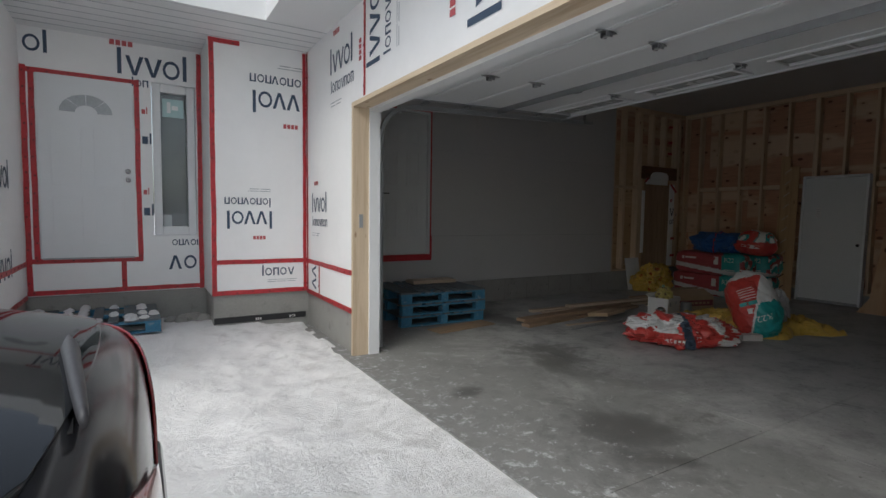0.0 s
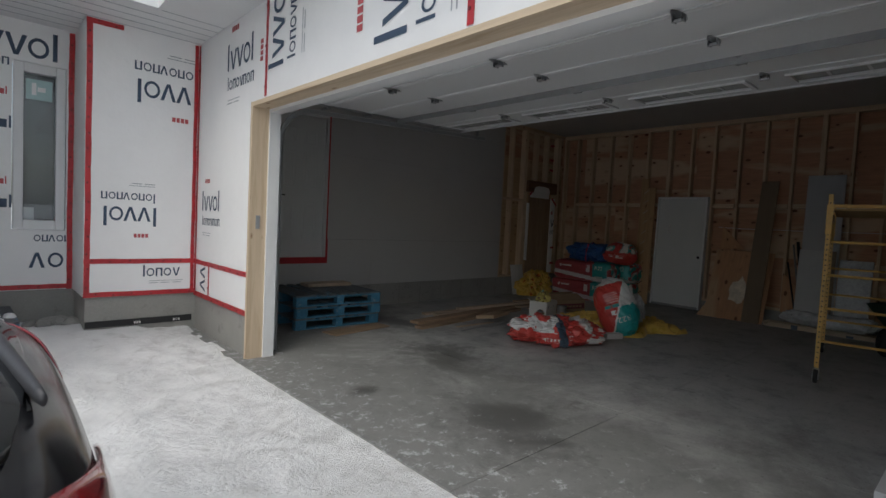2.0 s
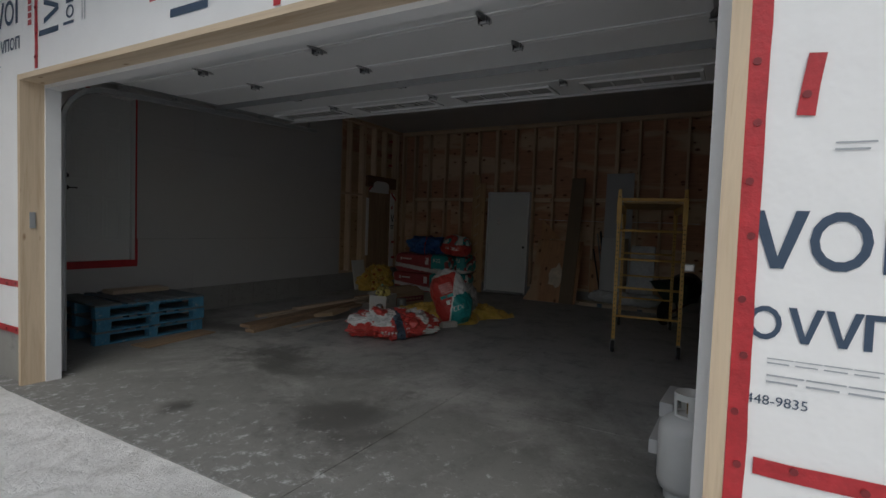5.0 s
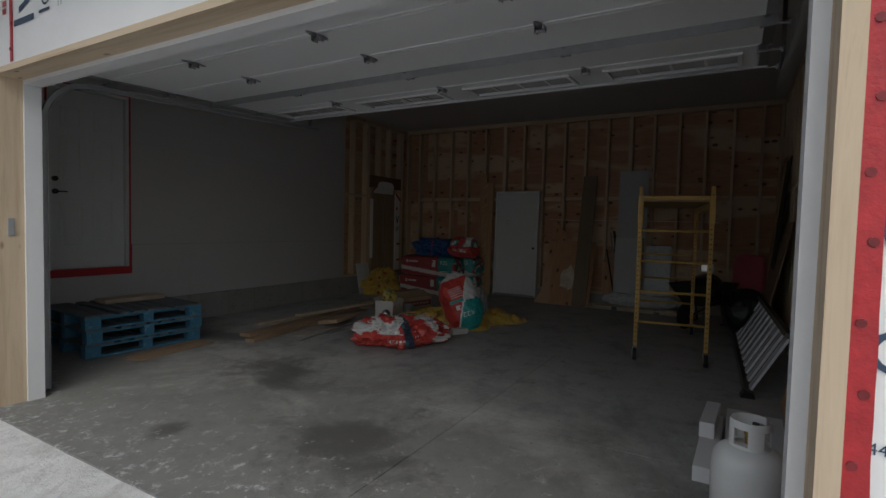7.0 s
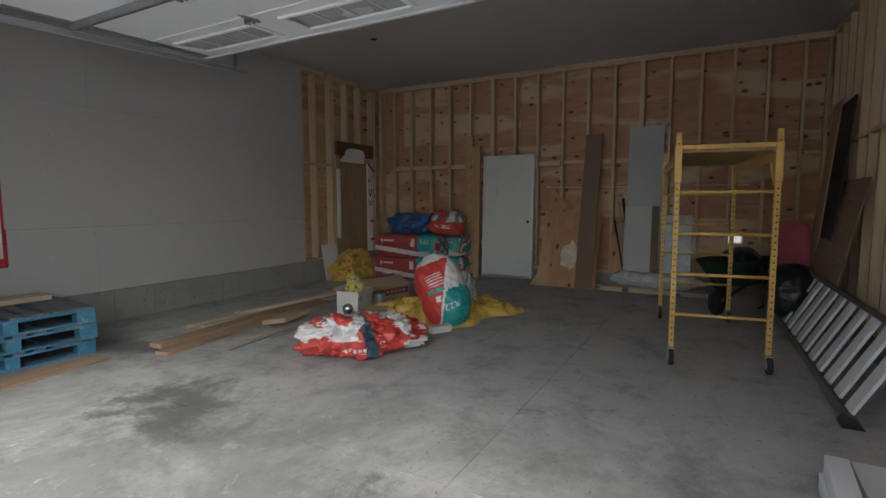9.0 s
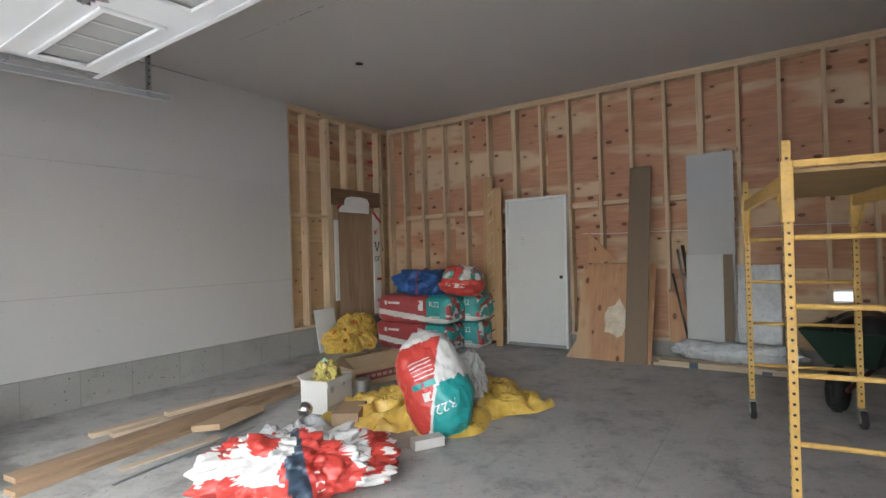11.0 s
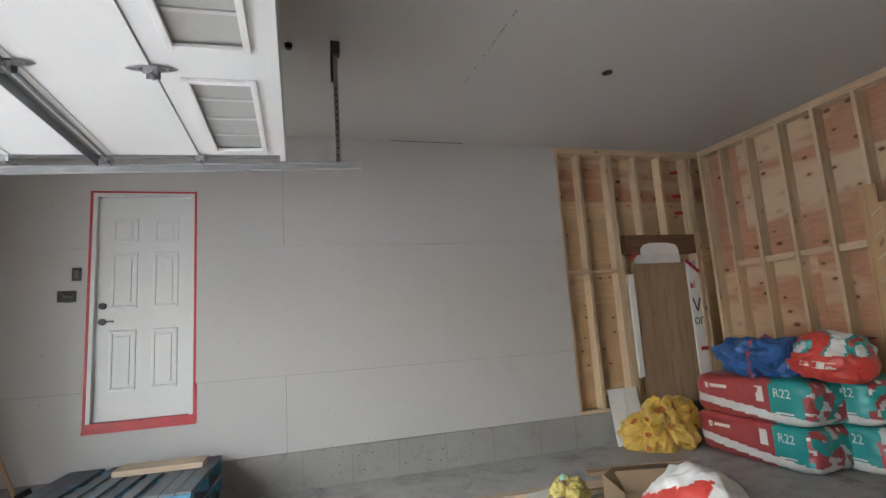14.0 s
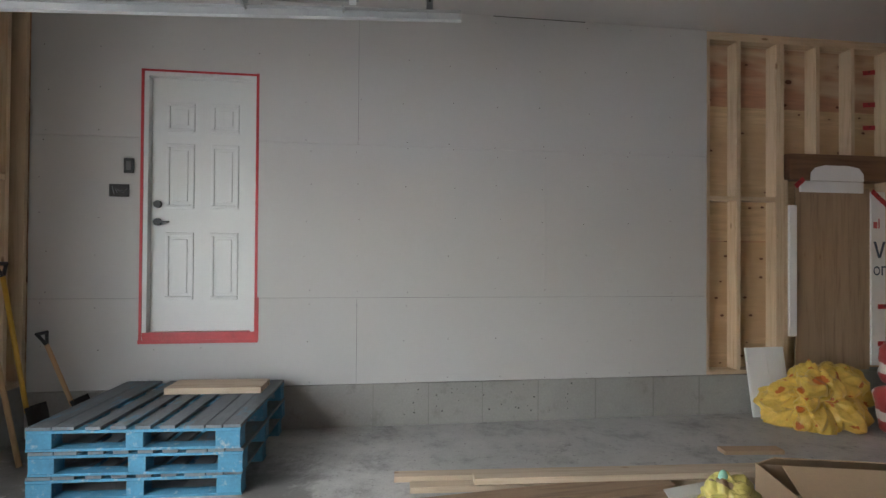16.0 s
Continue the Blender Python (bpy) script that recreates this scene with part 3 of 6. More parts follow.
def word(owner, m, kinds, h, mat):
    """A row of bars, rings and slants, h high, reading along m's x axis."""
    bm = bmesh.new()
    x, w = 0.0, h * 0.19
    for k in kinds:
        if k == "l":
            quad(bm, m, ((x, 0), (x + w, 0), (x + w, h * 1.35), (x, h * 1.35)))
            x += w * 1.9
        elif k == "v":
            c = x + h * 0.42
            quad(bm, m, ((x, h), (x + w, h), (c, w * 1.1), (c, 0), (c - w / 2, 0)))
            quad(bm, m, ((x + h * 0.84 - w, h), (x + h * 0.84, h), (c + w / 2, 0), (c, 0), (c, w * 1.1)))
            x += h * 0.86
        elif k == "o":
            n, c = 14, (x + h * 0.42, h * 0.5)
            for i in range(n):
                a, b = 2 * math.pi * i / n, 2 * math.pi * (i + 1) / n
                quad(bm, m, [(c[0] + r * math.cos(t) * h * 0.84, c[1] + r * math.sin(t) * h) for r, t in ((0.34, a), (0.5, a), (0.5, b), (0.34, b))])
            x += h * 0.98
        elif k == "n":
            for q in (0, 0.55):
                quad(bm, m, ((x + q * h, 0), (x + q * h + w, 0), (x + q * h + w, h), (x + q * h, h)))
            quad(bm, m, ((x + w, h * 0.84), (x + 0.55 * h, h * 0.84), (x + 0.55 * h, h), (x + w, h)))
            x += h * 0.86
        elif k == "b":
            quad(bm, m, ((x, 0), (x + h * 0.62, 0), (x + h * 0.62, h * 0.9), (x, h * 0.9)))
            x += h * 0.80
        elif k == "-":
            quad(bm, m, ((x, h * 0.1), (x + h * 1.6, h * 0.1), (x + h * 1.6, h * 0.22), (x, h * 0.22)))
            quad(bm, m, ((x, h * 0.5), (x + h * 1.9, h * 0.5), (x + h * 1.9, h * 0.6), (x, h * 0.6)))
            x += h * 2
    return part("print_mark", bm, mat, owner)


BIG, SMALL, BADGE = "lvvol", "lonovnon", "bbbb"


def on_front(y, z, turn=0):
    return Matrix.Translation((FX - 0.004, y, z)) @ Matrix(((0, 0, -1, 0), (-1, 0, 0, 0), (0, 1, 0, 0), (0, 0, 0, 1))) @ Matrix.Rotation(radians(turn), 4, "Z")


def on_y(yy, x, z, turn=0):
    return Matrix.Translation((x, yy - 0.004, z)) @ Matrix(((1, 0, 0, 0), (0, 0, -1, 0), (0, 1, 0, 0), (0, 0, 0, 1))) @ Matrix.Rotation(radians(turn), 4, "Z")


def trio(owner, m, h, mirror=1):
    """A large navy word, a smaller one under it, a red badge over it and a block of fine grey lines."""
    word(owner, m, BIG, h, BLUEPRINT)
    word(owner, m @ Matrix.Translation((h * 0.1, -h * 1.0, 0)), SMALL, h * 0.5, BLUEPRINT)
    word(owner, m @ Matrix.Translation((h * 0.5, h * 1.9, 0)), BADGE, h * 0.3, REDPRINT)
    word(owner, m @ Matrix.Translation((h * 0.1, -h * 1.75, 0)), "--", h * 0.42, GREYPRINT)


trio(wall_front, on_front(5.62, 2.88), 0.20)
trio(wall_front, on_front(6.30, 1.42), 0.165)
trio(wall_front, on_front(4.32, 2.72, 90), 0.22)
trio(wall_front, on_front(2.62, 2.58, 90), 0.26)
word(wall_front, on_front(1.25, 2.56, 90), "vol", 0.24, BLUEPRINT)
word(wall_front, on_front(6.32, 0.78, -90), "vv", 0.17, BLUEPRINT)
word(wall_front, on_front(-0.035, 1.315), "vol", 0.175, BLUEPRINT)
word(wall_front, on_front(-0.043, 1.095), "ovvnn", 0.105, BLUEPRINT)
word(wall_front, on_front(-0.10, 0.96), "------", 0.05, GREYPRINT)
word(wall_front, on_front(-0.10, 1.02), "------", 0.035, GREYPRINT)
word(wall_front, on_front(-0.23, 1.66), "-", 0.05, GREYPRINT)
trio(wall_jut, on_y(JY, 1.83, 0.0, 180) @ Matrix.Translation((0, -2.83, 0)), 0.19)
trio(wall_jut, on_y(JY, 1.42, 0.0, 180) @ Matrix.Translation((0, -1.42, 0)), 0.155)
word(wall_jut, on_y(JY, 1.30, 0.645), "lonov", 0.095, BLUEPRINT)
word(wall_jut, on_y(JY, 1.36, 0.56), "---", 0.06, GREYPRINT)
word(wall_porch, on_y(DY, -0.13, 2.985), BIG, 0.22, BLUEPRINT)
word(wall_porch, on_y(DY, -0.20, 3.30), BADGE, 0.075, REDPRINT)
word(wall_porch, on_y(DY, 0.01, 2.86), "lon", 0.08, BLUEPRINT)
word(wall_porch, on_y(DY, -0.98, 3.10), "ol", 0.18, BLUEPRINT)
word(wall_porch, on_y(DY, 0.72, 0.86, 180), "lov", 0.17, BLUEPRINT)
word(wall_porch, on_y(DY, 0.72, 1.06, 180), "novno", 0.075, BLUEPRINT)
for z, hh in ((2.55, 0.1), (2.2, 0.16), (1.6, 0.1), (1.35, 0.17)):
    word(wall_porch, on_y(DY, 0.10, z), "bl", hh * 0.6, REDPRINT if hh < 0.13 else BLUEPRINT)
for z, t in ((1.6, 90), (0.75, 90)):
    word(wall_side, Matrix.Translation((PX + 0.004, 5.9, z)) @ Matrix(((0, 0, 1, 0), (1, 0, 0, 0), (0, 1, 0, 0), (0, 0, 0, 1))), BIG, 0.2, BLUEPRINT)


# ---- red sheathing tape, wavy and dotted with cap nails ----
def tape(owner, m, length, wide=0.052):
    """A strip along m's x axis, with an uneven edge and round caps."""
    bm = bmesh.new()
    n = max(2, int(length / 0.09))
    lo, hi = [], []
    s = random.random() * 50
    for i in range(n + 1):
        x = length * i / n
        d = 0.006 * noise.noise((x * 2.5, s, 0)) + 0.0025 * noise.noise((x * 11, s, 3))
        e = 0.0025 * noise.noise((x * 9, s, 7))
        b = 0.003 + 0.002 * noise.noise((x * 8, s, 9))
        lo.append([bm.verts.new(m @ Vector((x, -wide / 2 + d + e, z))) for z in (0.0, b)])
        hi.append([bm.verts.new(m @ Vector((x, wide / 2 + d - e, z))) for z in (0.0, b)])
    for i in range(n):
        bm.faces.new((lo[i][1], lo[i + 1][1], hi[i + 1][1], hi[i][1]))
        bm.faces.new((lo[i][0], lo[i + 1][0], lo[i + 1][1], lo[i][1]))
        bm.faces.new((hi[i][1], hi[i + 1][1], hi[i + 1][0], hi[i][0]))
    strip = part("tape", bm, RED, owner, "red sheathing tape")
    caps = bmesh.new()
    x = 0.06 + 0.05 * random.random()
    while x < length - 0.03:
        q = m @ Vector((x, 0.008 * math.sin(x * 17), 0.004))
        r = m @ Vector((x, 0.008 * math.sin(x * 17), 0.008))
        cyl(caps, q, r, 0.012, 8)
        x += 0.15 + 0.06 * random.random()
    if caps.verts:
        part("cap_nails", caps, REDCAP, strip, "dark red cap nails under tape")
    else:
        caps.free()


REDCAP = plain("dark_red_cap", (0.20, 0.02, 0.025), 0.4, vary=0.3)
UP = Matrix.Rotation(radians(90), 4, "Z")


def tf(y, z, length, up=False, wide=0.052):
    tape(wall_front, on_front(y, z) @ (UP if up else Matrix()), length, wide)


def tj(owner, yy, x, z, length, up=False, wide=0.052):
    tape(owner, on_y(yy, x, z) @ (UP if up else Matrix()), length, wide)


tf(-0.030, 0.42, 2.9, True, 0.056)
tf(-0.08, 0.70, 2.6)
tape(wall_front, on_front(-0.155, 1.77) @ Matrix.Rotation(radians(84), 4, "Z"), 0.18, 0.045)
tf(6.535, 0.815, 1.59)
tf(6.535, 0.435, 1.59)
tf(6.03, 0.45, 0.36, True, 0.03)
tf(6.50, 0.44, 2.9, True, 0.045)
tf(4.66, 2.49, 0.86, True, 0.04)
tf(2.07, 2.49, 0.86, True, 0.05)
tj(wall_jut, JY, JX + 0.03, 0.44, 2.9, True)
tj(wall_jut, JY, FX - 0.03, 0.44, 2.9, True, 0.04)
tj(wall_jut, JY, JX, 3.325, 0.33)
tj(wall_jut, JY, JX, 0.82, 1.1)
tj(wall_jut, JY, JX, 0.46, 1.1)
tj(wall_porch, DY, 0.715, 0.44, 2.9, True)
tj(wall_porch, DY, PX, 0.475, 1.76)
tj(wall_porch, DY, PX + 0.03, 0.5, 2.45, True)
tj(wall_porch, DY, -0.115, 0.5, 0.33, True)
tj(wall_porch, DY, -0.92, 0.80, 2.12, True)
tj(wall_porch, DY, 0.055, 0.80, 2.10, True)
tj(wall_porch, DY, -1.0, 2.905, 1.08)
tj(wall_porch, DY, -1.0, 0.83, 1.08)
for z in (0.44, 0.81):
    tape(wall_side, Matrix.Translation((PX + 0.004, 4.6, z)) @ Matrix(((0, 0, 1, 0), (1, 0, 0, 0), (0, 1, 0, 0), (0, 0, 0, 1))), DY - 4.62)
# a label with the phone number that can be read
def lettering(name, body, size, m, mat, owner=None, wrap=None):
    cu = bpy.data.curves.new(name, "FONT")
    cu.body, cu.size, cu.resolution_u = body, size, 3
    tmp = new(name, cu)
    me = bpy.data.meshes.new_from_object(tmp.evaluated_get(bpy.context.evaluated_depsgraph_get()))
    bpy.data.objects.remove(tmp)
    for v in me.vertices:
        v.co = m @ v.co
        if wrap:
            v.co = wrap(v.co)
    me.materials.clear()
    me.materials.append(mat)
    ob = new(name, me)
    ob.parent = owner
    return ob


lettering("phone_number", "448-9835", 0.042, on_front(-0.050, 0.895), BLUEPRINT, wall_front)

# ---- things: materials ----
YELLOW_PAINT = plain("yellow_enamel", (0.62, 0.385, 0.105), 0.45, vary=0.15, coarse=8, stain=(0.38, 0.24, 0.08))
PALLET_BLUE = plain("pallet_blue", (0.045, 0.18, 0.285), 0.8, vary=0.25, coarse=7, fine=50, relief=0.4, stain=(0.30, 0.33, 0.33))
PALLET_DECK = plain("weathered_blue_deck", (0.115, 0.13, 0.14), 0.85, vary=0.3, coarse=5, fine=40, relief=0.5, stretch=(1, 0.3, 1), stain=(0.07, 0.20, 0.29))
BOARD = lumber("pale_board", 0, (0.55, 0.45, 0.33), (0.42, 0.33, 0.225))
BROWN = lumber("brown_board", 0, (0.31, 0.215, 0.14), (0.20, 0.135, 0.085))
TAN_Z = lumber("tan_board", 2, (0.50, 0.33, 0.18), (0.38, 0.23, 0.12))
CARD = plain("cardboard", (0.42, 0.30, 0.19), 0.9, vary=0.08)
FIBRE = plain("fibreboard", (0.20, 0.15, 0.105), 0.9, vary=0.08, coarse=2, stretch=(1, 4, 0.3))
GREYBOARD = plain("grey_board", (0.44, 0.45, 0.46), 0.8, vary=0.04)
PLYLEAN = plywood("leaning_ply", 2, (0.52, 0.29, 0.16), (0.60, 0.41, 0.25))
FOIL = plain("foil_facing", (0.36, 0.37, 0.38), 0.5, metal=0.5, vary=0.3, coarse=12, fine=30, relief=0.6, dist=0.01)
SACK_RED = plain("red_film", (0.52, 0.055, 0.045), 0.35, vary=0.14, coarse=6, fine=25, relief=0.35, dist=0.01)
SACK_DARK = plain("dull_red_film", (0.36, 0.06, 0.065), 0.35, vary=0.14, coarse=6, fine=25, relief=0.35, dist=0.01)
SACK_TEAL = plain("teal_film", (0.02, 0.30, 0.29), 0.35, vary=0.14, coarse=6, fine=25, relief=0.35, dist=0.01)
SACK_WHITE = plain("white_film", (0.66, 0.66, 0.65), 0.35, vary=0.10, coarse=6, fine=25, relief=0.35, dist=0.01)
SACK_NAVY = plain("navy_film", (0.05, 0.08, 0.12), 0.35, vary=0.2)
BLUE_TARP = plain("blue_tarp", (0.02, 0.09, 0.27), 0.45, vary=0.25, coarse=8, fine=40, relief=0.5, dist=0.01)
YELLOW_FILM = plain("yellow_film", (0.68, 0.46, 0.10), 0.3, vary=0.2, coarse=6, fine=24, relief=0.4, dist=0.012)
YELLOW_PALE = plain("pale_yellow_film", (0.55, 0.47, 0.14), 0.4, vary=0.25, coarse=9, fine=24, relief=0.4, dist=0.012)
CLEAR_FILM = plain("milky_film", (0.55, 0.57, 0.58), 0.2, vary=0.2, coarse=12, fine=30, relief=0.6, dist=0.02)
TANK = plain("tank_white", (0.72, 0.73, 0.72), 0.4, vary=0.04, coarse=5)
LIGHT_PRINT = plain("white_print", (0.72, 0.70, 0.68), 0.5, vary=0.04)


# ---- soft things: sacks, heaps, bundles ----
def sack(name, m, size, label, category, colour, mats, seed=0.0, power=4.0, crease=0.05, res=22, taper=0.0, fold=0.0, group="", freqs=((6, 0.6), (12, 0.45), (25, 0.22))):
    """A stuffed sack: a rounded box with creases. colour(p) picks the slot by the place on it. Returns the sack and its surface."""
    a, b, c = size

    def surface(d, lift=0.0):
        d = d.normalized()
        r = (abs(d.x / a) ** power + abs(d.y / b) ** power + abs(d.z / c) ** power) ** (-1 / power)
        q = d * r
        n = noise.noise((q.x * 4 + seed, q.y * 4, q.z * 4)) + 0.6 * (1 - abs(noise.noise((q.x * 11 + seed, q.y * 11, q.z * 9)))) - 0.4
        if fold:
            w = q + Vector((0.06, 0.05, 0.04)) * noise.noise(q * 6 + Vector((seed, 0, 0)))
            g = sum(a * (abs(noise.noise(w * fr + Vector((seed, fr, 0)))) * 2 - 0.5) for fr, a in freqs)
            n += g * fold
        out = d * (r * (1 + crease * n) + lift)
        k = 1 - taper * max(0.0, out.z / c + 0.2)
        return Vector((out.x * k, out.y * k, out.z))

    bm = bmesh.new()
    seen = {}
    for axis in range(3):
        for sgn in (-1, 1):
            for i in range(res):
                for j in range(res):
                    vs = []
                    for u, v in ((i, j), (i + 1, j), (i + 1, j + 1), (i, j + 1)):
                        p = [0, 0, 0]
                        p[axis] = sgn
                        p[(axis + 1) % 3] = math.tan((u / res * 2 - 1) * math.pi / 4)
                        p[(axis + 2) % 3] = math.tan((v / res * 2 - 1) * math.pi / 4)
                        p = Vector((p[0] * a, p[1] * b, p[2] * c))
                        key = tuple(round(k, 5) for k in p)
                        if key not in seen:
                            q = surface(p)
                            q.z = max(q.z, -c * 0.97)
                            seen[key] = bm.verts.new(q)
                        vs.append(seen[key])
                    f = bm.faces.new(vs)
    for f in bm.faces:
        f.material_index = colour(f.calc_center_median())
    bmesh.ops.translate(bm, verts=bm.verts[:], vec=(0, 0, 0))
    ob = part(name, bm, mats[0], smooth=True)
    for k in mats[1:]:
        ob.data.materials.append(k)
    ob.matrix_basis = m @ Matrix.Translation((0, 0, c * 0.97))
    tagged(ob, label, category, group)
    return ob, surface


def heap(name, m, rx, ry, h, mat, label, category, seed=0.0, fold=0.5, rings=20, segs=64, lobes=0.25, fine=1.0, lumpy=0.75):
    """A crumpled heap of film or cloth with a ragged outline and ridged folds."""
    bm = bmesh.new()
    rows = []
    for i in range(rings + 1):
        t = i / rings
        row = []
        for k in range(segs):
            a = 2 * math.pi * k / segs
            edge = 1 + lobes * noise.noise((math.cos(a) * 1.6 + seed, math.sin(a) * 1.6, 0.5)) + lobes * 0.5 * noise.noise((math.cos(a) * 5 + seed, math.sin(a) * 5, 2.5))
            x, y = rx * t * edge * math.cos(a), ry * t * edge * math.sin(a)
            prof = (1 - t ** 3.0) ** 0.7 if t < 1 else 0
            wx, wy = x + 0.08 * noise.noise((x * 5, y * 5, seed)), y + 0.08 * noise.noise((x * 5, y * 5, seed + 9))
            lump = 0.72 + lumpy * noise.noise((wx * 4.2 + seed, wy * 4.2, 3.0))
            ridge = 1 - abs(noise.noise((wx * 6 + seed, wy * 6, 1.0))) * 2.4
            ridge2 = 1 - abs(noise.noise((wx * 15 + seed, wy * 15, 6.0))) * 2.4
            z = prof * (h * max(0.1, lump) + fold * 0.06 * (ridge - 0.3) + fine * fold * 0.03 * (ridge2 - 0.3)) + 0.02 * fold * max(0, ridge)
            row.append(bm.verts.new((x, y, max(0.004, z) if i < rings else 0.0)))
        rows.append(row)
    for r0, r1 in zip(rows[1:], rows[2:]):
        for k in range(segs):
            bm.faces.new((r0[k], r1[k], r1[(k + 1) % segs], r0[(k + 1) % segs]))
    top = bm.verts.new((0, 0, sum(v.co.z for v in rows[1]) / segs))
    for k in range(segs):
        bm.faces.new((top, rows[1][k], rows[1][(k + 1) % segs]))
    bmesh.ops.delete(bm, geom=rows[0], context="VERTS")
    ob = part(name, bm, mat, smooth=True)
    ob.matrix_basis = m
    return tagged(ob, label, category)


def marks_on(ob, surf, m, rows, mat, name="print_mark"):
    """Bars of unreadable print laid on a sack: rows of (x0, x1, y) on the plane m, thrown on to the surface."""
    for x0, x1, y0, y1 in rows:
        bm = bmesh.new()
        n = max(2, int((x1 - x0) / 0.03))
        vs = []
        for i in range(n + 1):
            x = x0 + (x1 - x0) * i / n
            vs.append([bm.verts.new(surf(m @ Vector((x, y, 0)), 0.003)) for y in (y0, y1)])
        for i in range(n):
            bm.faces.new((vs[i][0], vs[i + 1][0], vs[i + 1][1], vs[i][1]))
        part(name, bm, mat, ob)


def bale(x, y, z, yaw, seed, upside=False, group="insulation bales"):
    """A long flat bale of insulation: dull red film, teal end panel, white seam."""
    def col(p):
        if -0.14 < p.z + 0.10 * p.x < -0.06 and p.y < 0:
            return 2
        if p.x > 0.60 and noise.noise((p.x * 9 + seed, p.y * 9, p.z * 9)) > -0.1:
            return 2 if noise.noise((p.x * 7, p.y * 13 + seed, p.z * 13)) > 0.1 else 0
        if p.x > 0.30:
            return 1
        if p.x < -0.62:
            return 2
        return 0
    ob, s = sack("insulation_bale", pose(x, y, z, 0, 0, yaw), (0.66, 0.30, 0.205), "shrink-wrapped red and teal insulation bale in a stack", "insulation", col, [SACK_DARK, SACK_TEAL, SACK_WHITE], seed, 7.0, 0.045, 30, 0.0, 0.5, group=group)
    plane = Matrix.Translation((0, -0.32, 0)) @ Matrix(((1, 0, 0, 0), (0, 0, 1, 0), (0, 1, 0, 0), (0, 0, 0, 1)))
    ob2 = lettering("rating", "R22", 0.12, plane @ Matrix.Translation((0.36, 0.05, 0)), LIGHT_PRINT, ob, lambda v: s(v, 0.003))
    marks_on(ob, s, plane, [(-0.50, -0.44, 0.06, 0.12), (-0.42, -0.20, 0.075, 0.11), (0.16, 0.25, -0.01, 0.14), (0.36, 0.55, -0.10, -0.085), (0.36, 0.50, -0.13, -0.118)], LIGHT_PRINT)
    return ob


# long side to the room, teal end towards the leaning boards
bale(9.21, 5.67, 0.0, -90, 1.3)
bale(9.20, 5.64, 0.395, -90, 4.1)
bale(9.64, 5.42, 0.0, -88, 7.7)
bale(9.63, 5.40, 0.395, -91, 9.2)
sack("folded_tarp", pose(9.14, 5.55, 0.78, 0, 0, 90), (0.42, 0.26, 0.19), "crumpled blue tarp bundled on the insulation stack", "tarp", lambda p: 1 if abs(p.x + 0.08 * p.z + 0.05) < 0.012 else 0, [BLUE_TARP, RED], 3.3, 3.0, 0.22, 44, 0.0, 0.9, freqs=((4.5, 0.9), (9, 0.5), (22, 0.12)))


def small_col(p):
    n = noise.noise((p.x * 8, p.y * 8, p.z * 8 + 3))
    if p.z > 0.03:
        return 1 if n > 0.02 else (2 if n > -0.2 else 0)
    return 0


ob, s = sack("insulation_bag", pose(9.25, 4.98, 0.79, 0, 4, -80), (0.32, 0.24, 0.21), "part-used red insulation bag on the stack", "bag", small_col, [SACK_RED, SACK_WHITE, SACK_TEAL], 2.2, 3.2, 0.14, 30, 0.15, 0.8)
marks_on(ob, s, Matrix.Translation((0, -0.3, 0)) @ Matrix(((1, 0, 0, 0), (0, 0, 1, 0), (0, 1, 0, 0), (0, 0, 0, 1))), [(-0.2, -0.08, -0.09, -0.04), (-0.05, 0.18, -0.10, -0.03)], LIGHT_PRINT)

# heaps of yellow film
sack("yellow_tarp", pose(8.62, 6.55, 0, 0, 0, 8), (0.44, 0.29, 0.25), "crumpled yellow plastic sheeting heaped by the wall", "tarp", lambda p: 1 if noise.noise((p.x * 9, p.y * 9, p.z * 14)) > 0.42 else 0, [YELLOW_FILM, plain("orange_print", (0.50, 0.13, 0.02), 0.4)], 8.1, 2.2, 0.42, 72, 0.25, 1.0, freqs=((2.6, 1.1), (5.5, 0.7), (12, 0.2), (26, 0.05)))
tarp = heap("yellow_tarp", pose(6.84, 3.76, 0, 0, 0, -34), 0.98, 0.62, 0.13, YELLOW_FILM, "yellow plastic sheeting spread on the floor", "tarp", 1.1, 1.7, 56, 170, 0.4, 0.15, 0.4)


def upright_col(p):
    line = p.x - 0.04 - 0.42 * p.z - 0.25 * p.z * abs(p.z)
    if p.z > 0.31 + 0.03 * noise.noise((p.x * 12, p.y * 12, 1)):
        return 2
    if abs(line) < 0.014:
        return 2
    if line > 0:
        return 1 if p.z < -0.04 + 0.04 * noise.noise((p.x * 20, p.y * 20, p.z * 20)) else 2
    return 0


zl = Vector((0.14, 0.42, 0.74)).normalized()
yl = Vector((0.825, 0.565, 0.0))
yl = (yl - zl * yl.dot(zl)).normalized()
LEAN = Matrix.Translation((6.39, 3.31, 0.0)) @ Matrix((yl.cross(zl), yl, zl)).transposed().to_4x4()
ob, s = sack("insulation_bag", LEAN, (0.275, 0.22, 0.43), "upright red, white and teal insulation bag, half full", "bag", upright_col, [SACK_RED, SACK_TEAL, SACK_WHITE], 5.5, 2.3, 0.10, 44, -0.06, 0.6)
face = Matrix.Translation((0, -0.3, 0)) @ Matrix(((1, 0, 0, 0), (0, 0, 1, 0), (0, 1, 0, 0), (0, 0, 0, 1)))
marks_on(ob, s, face, [(-0.20 + 0.01 * k, 0.06, 0.22 - 0.045 * k, 0.232 - 0.045 * k) for k in range(5)] + [(-0.14, -0.04, -0.20, -0.11)], LIGHT_PRINT)
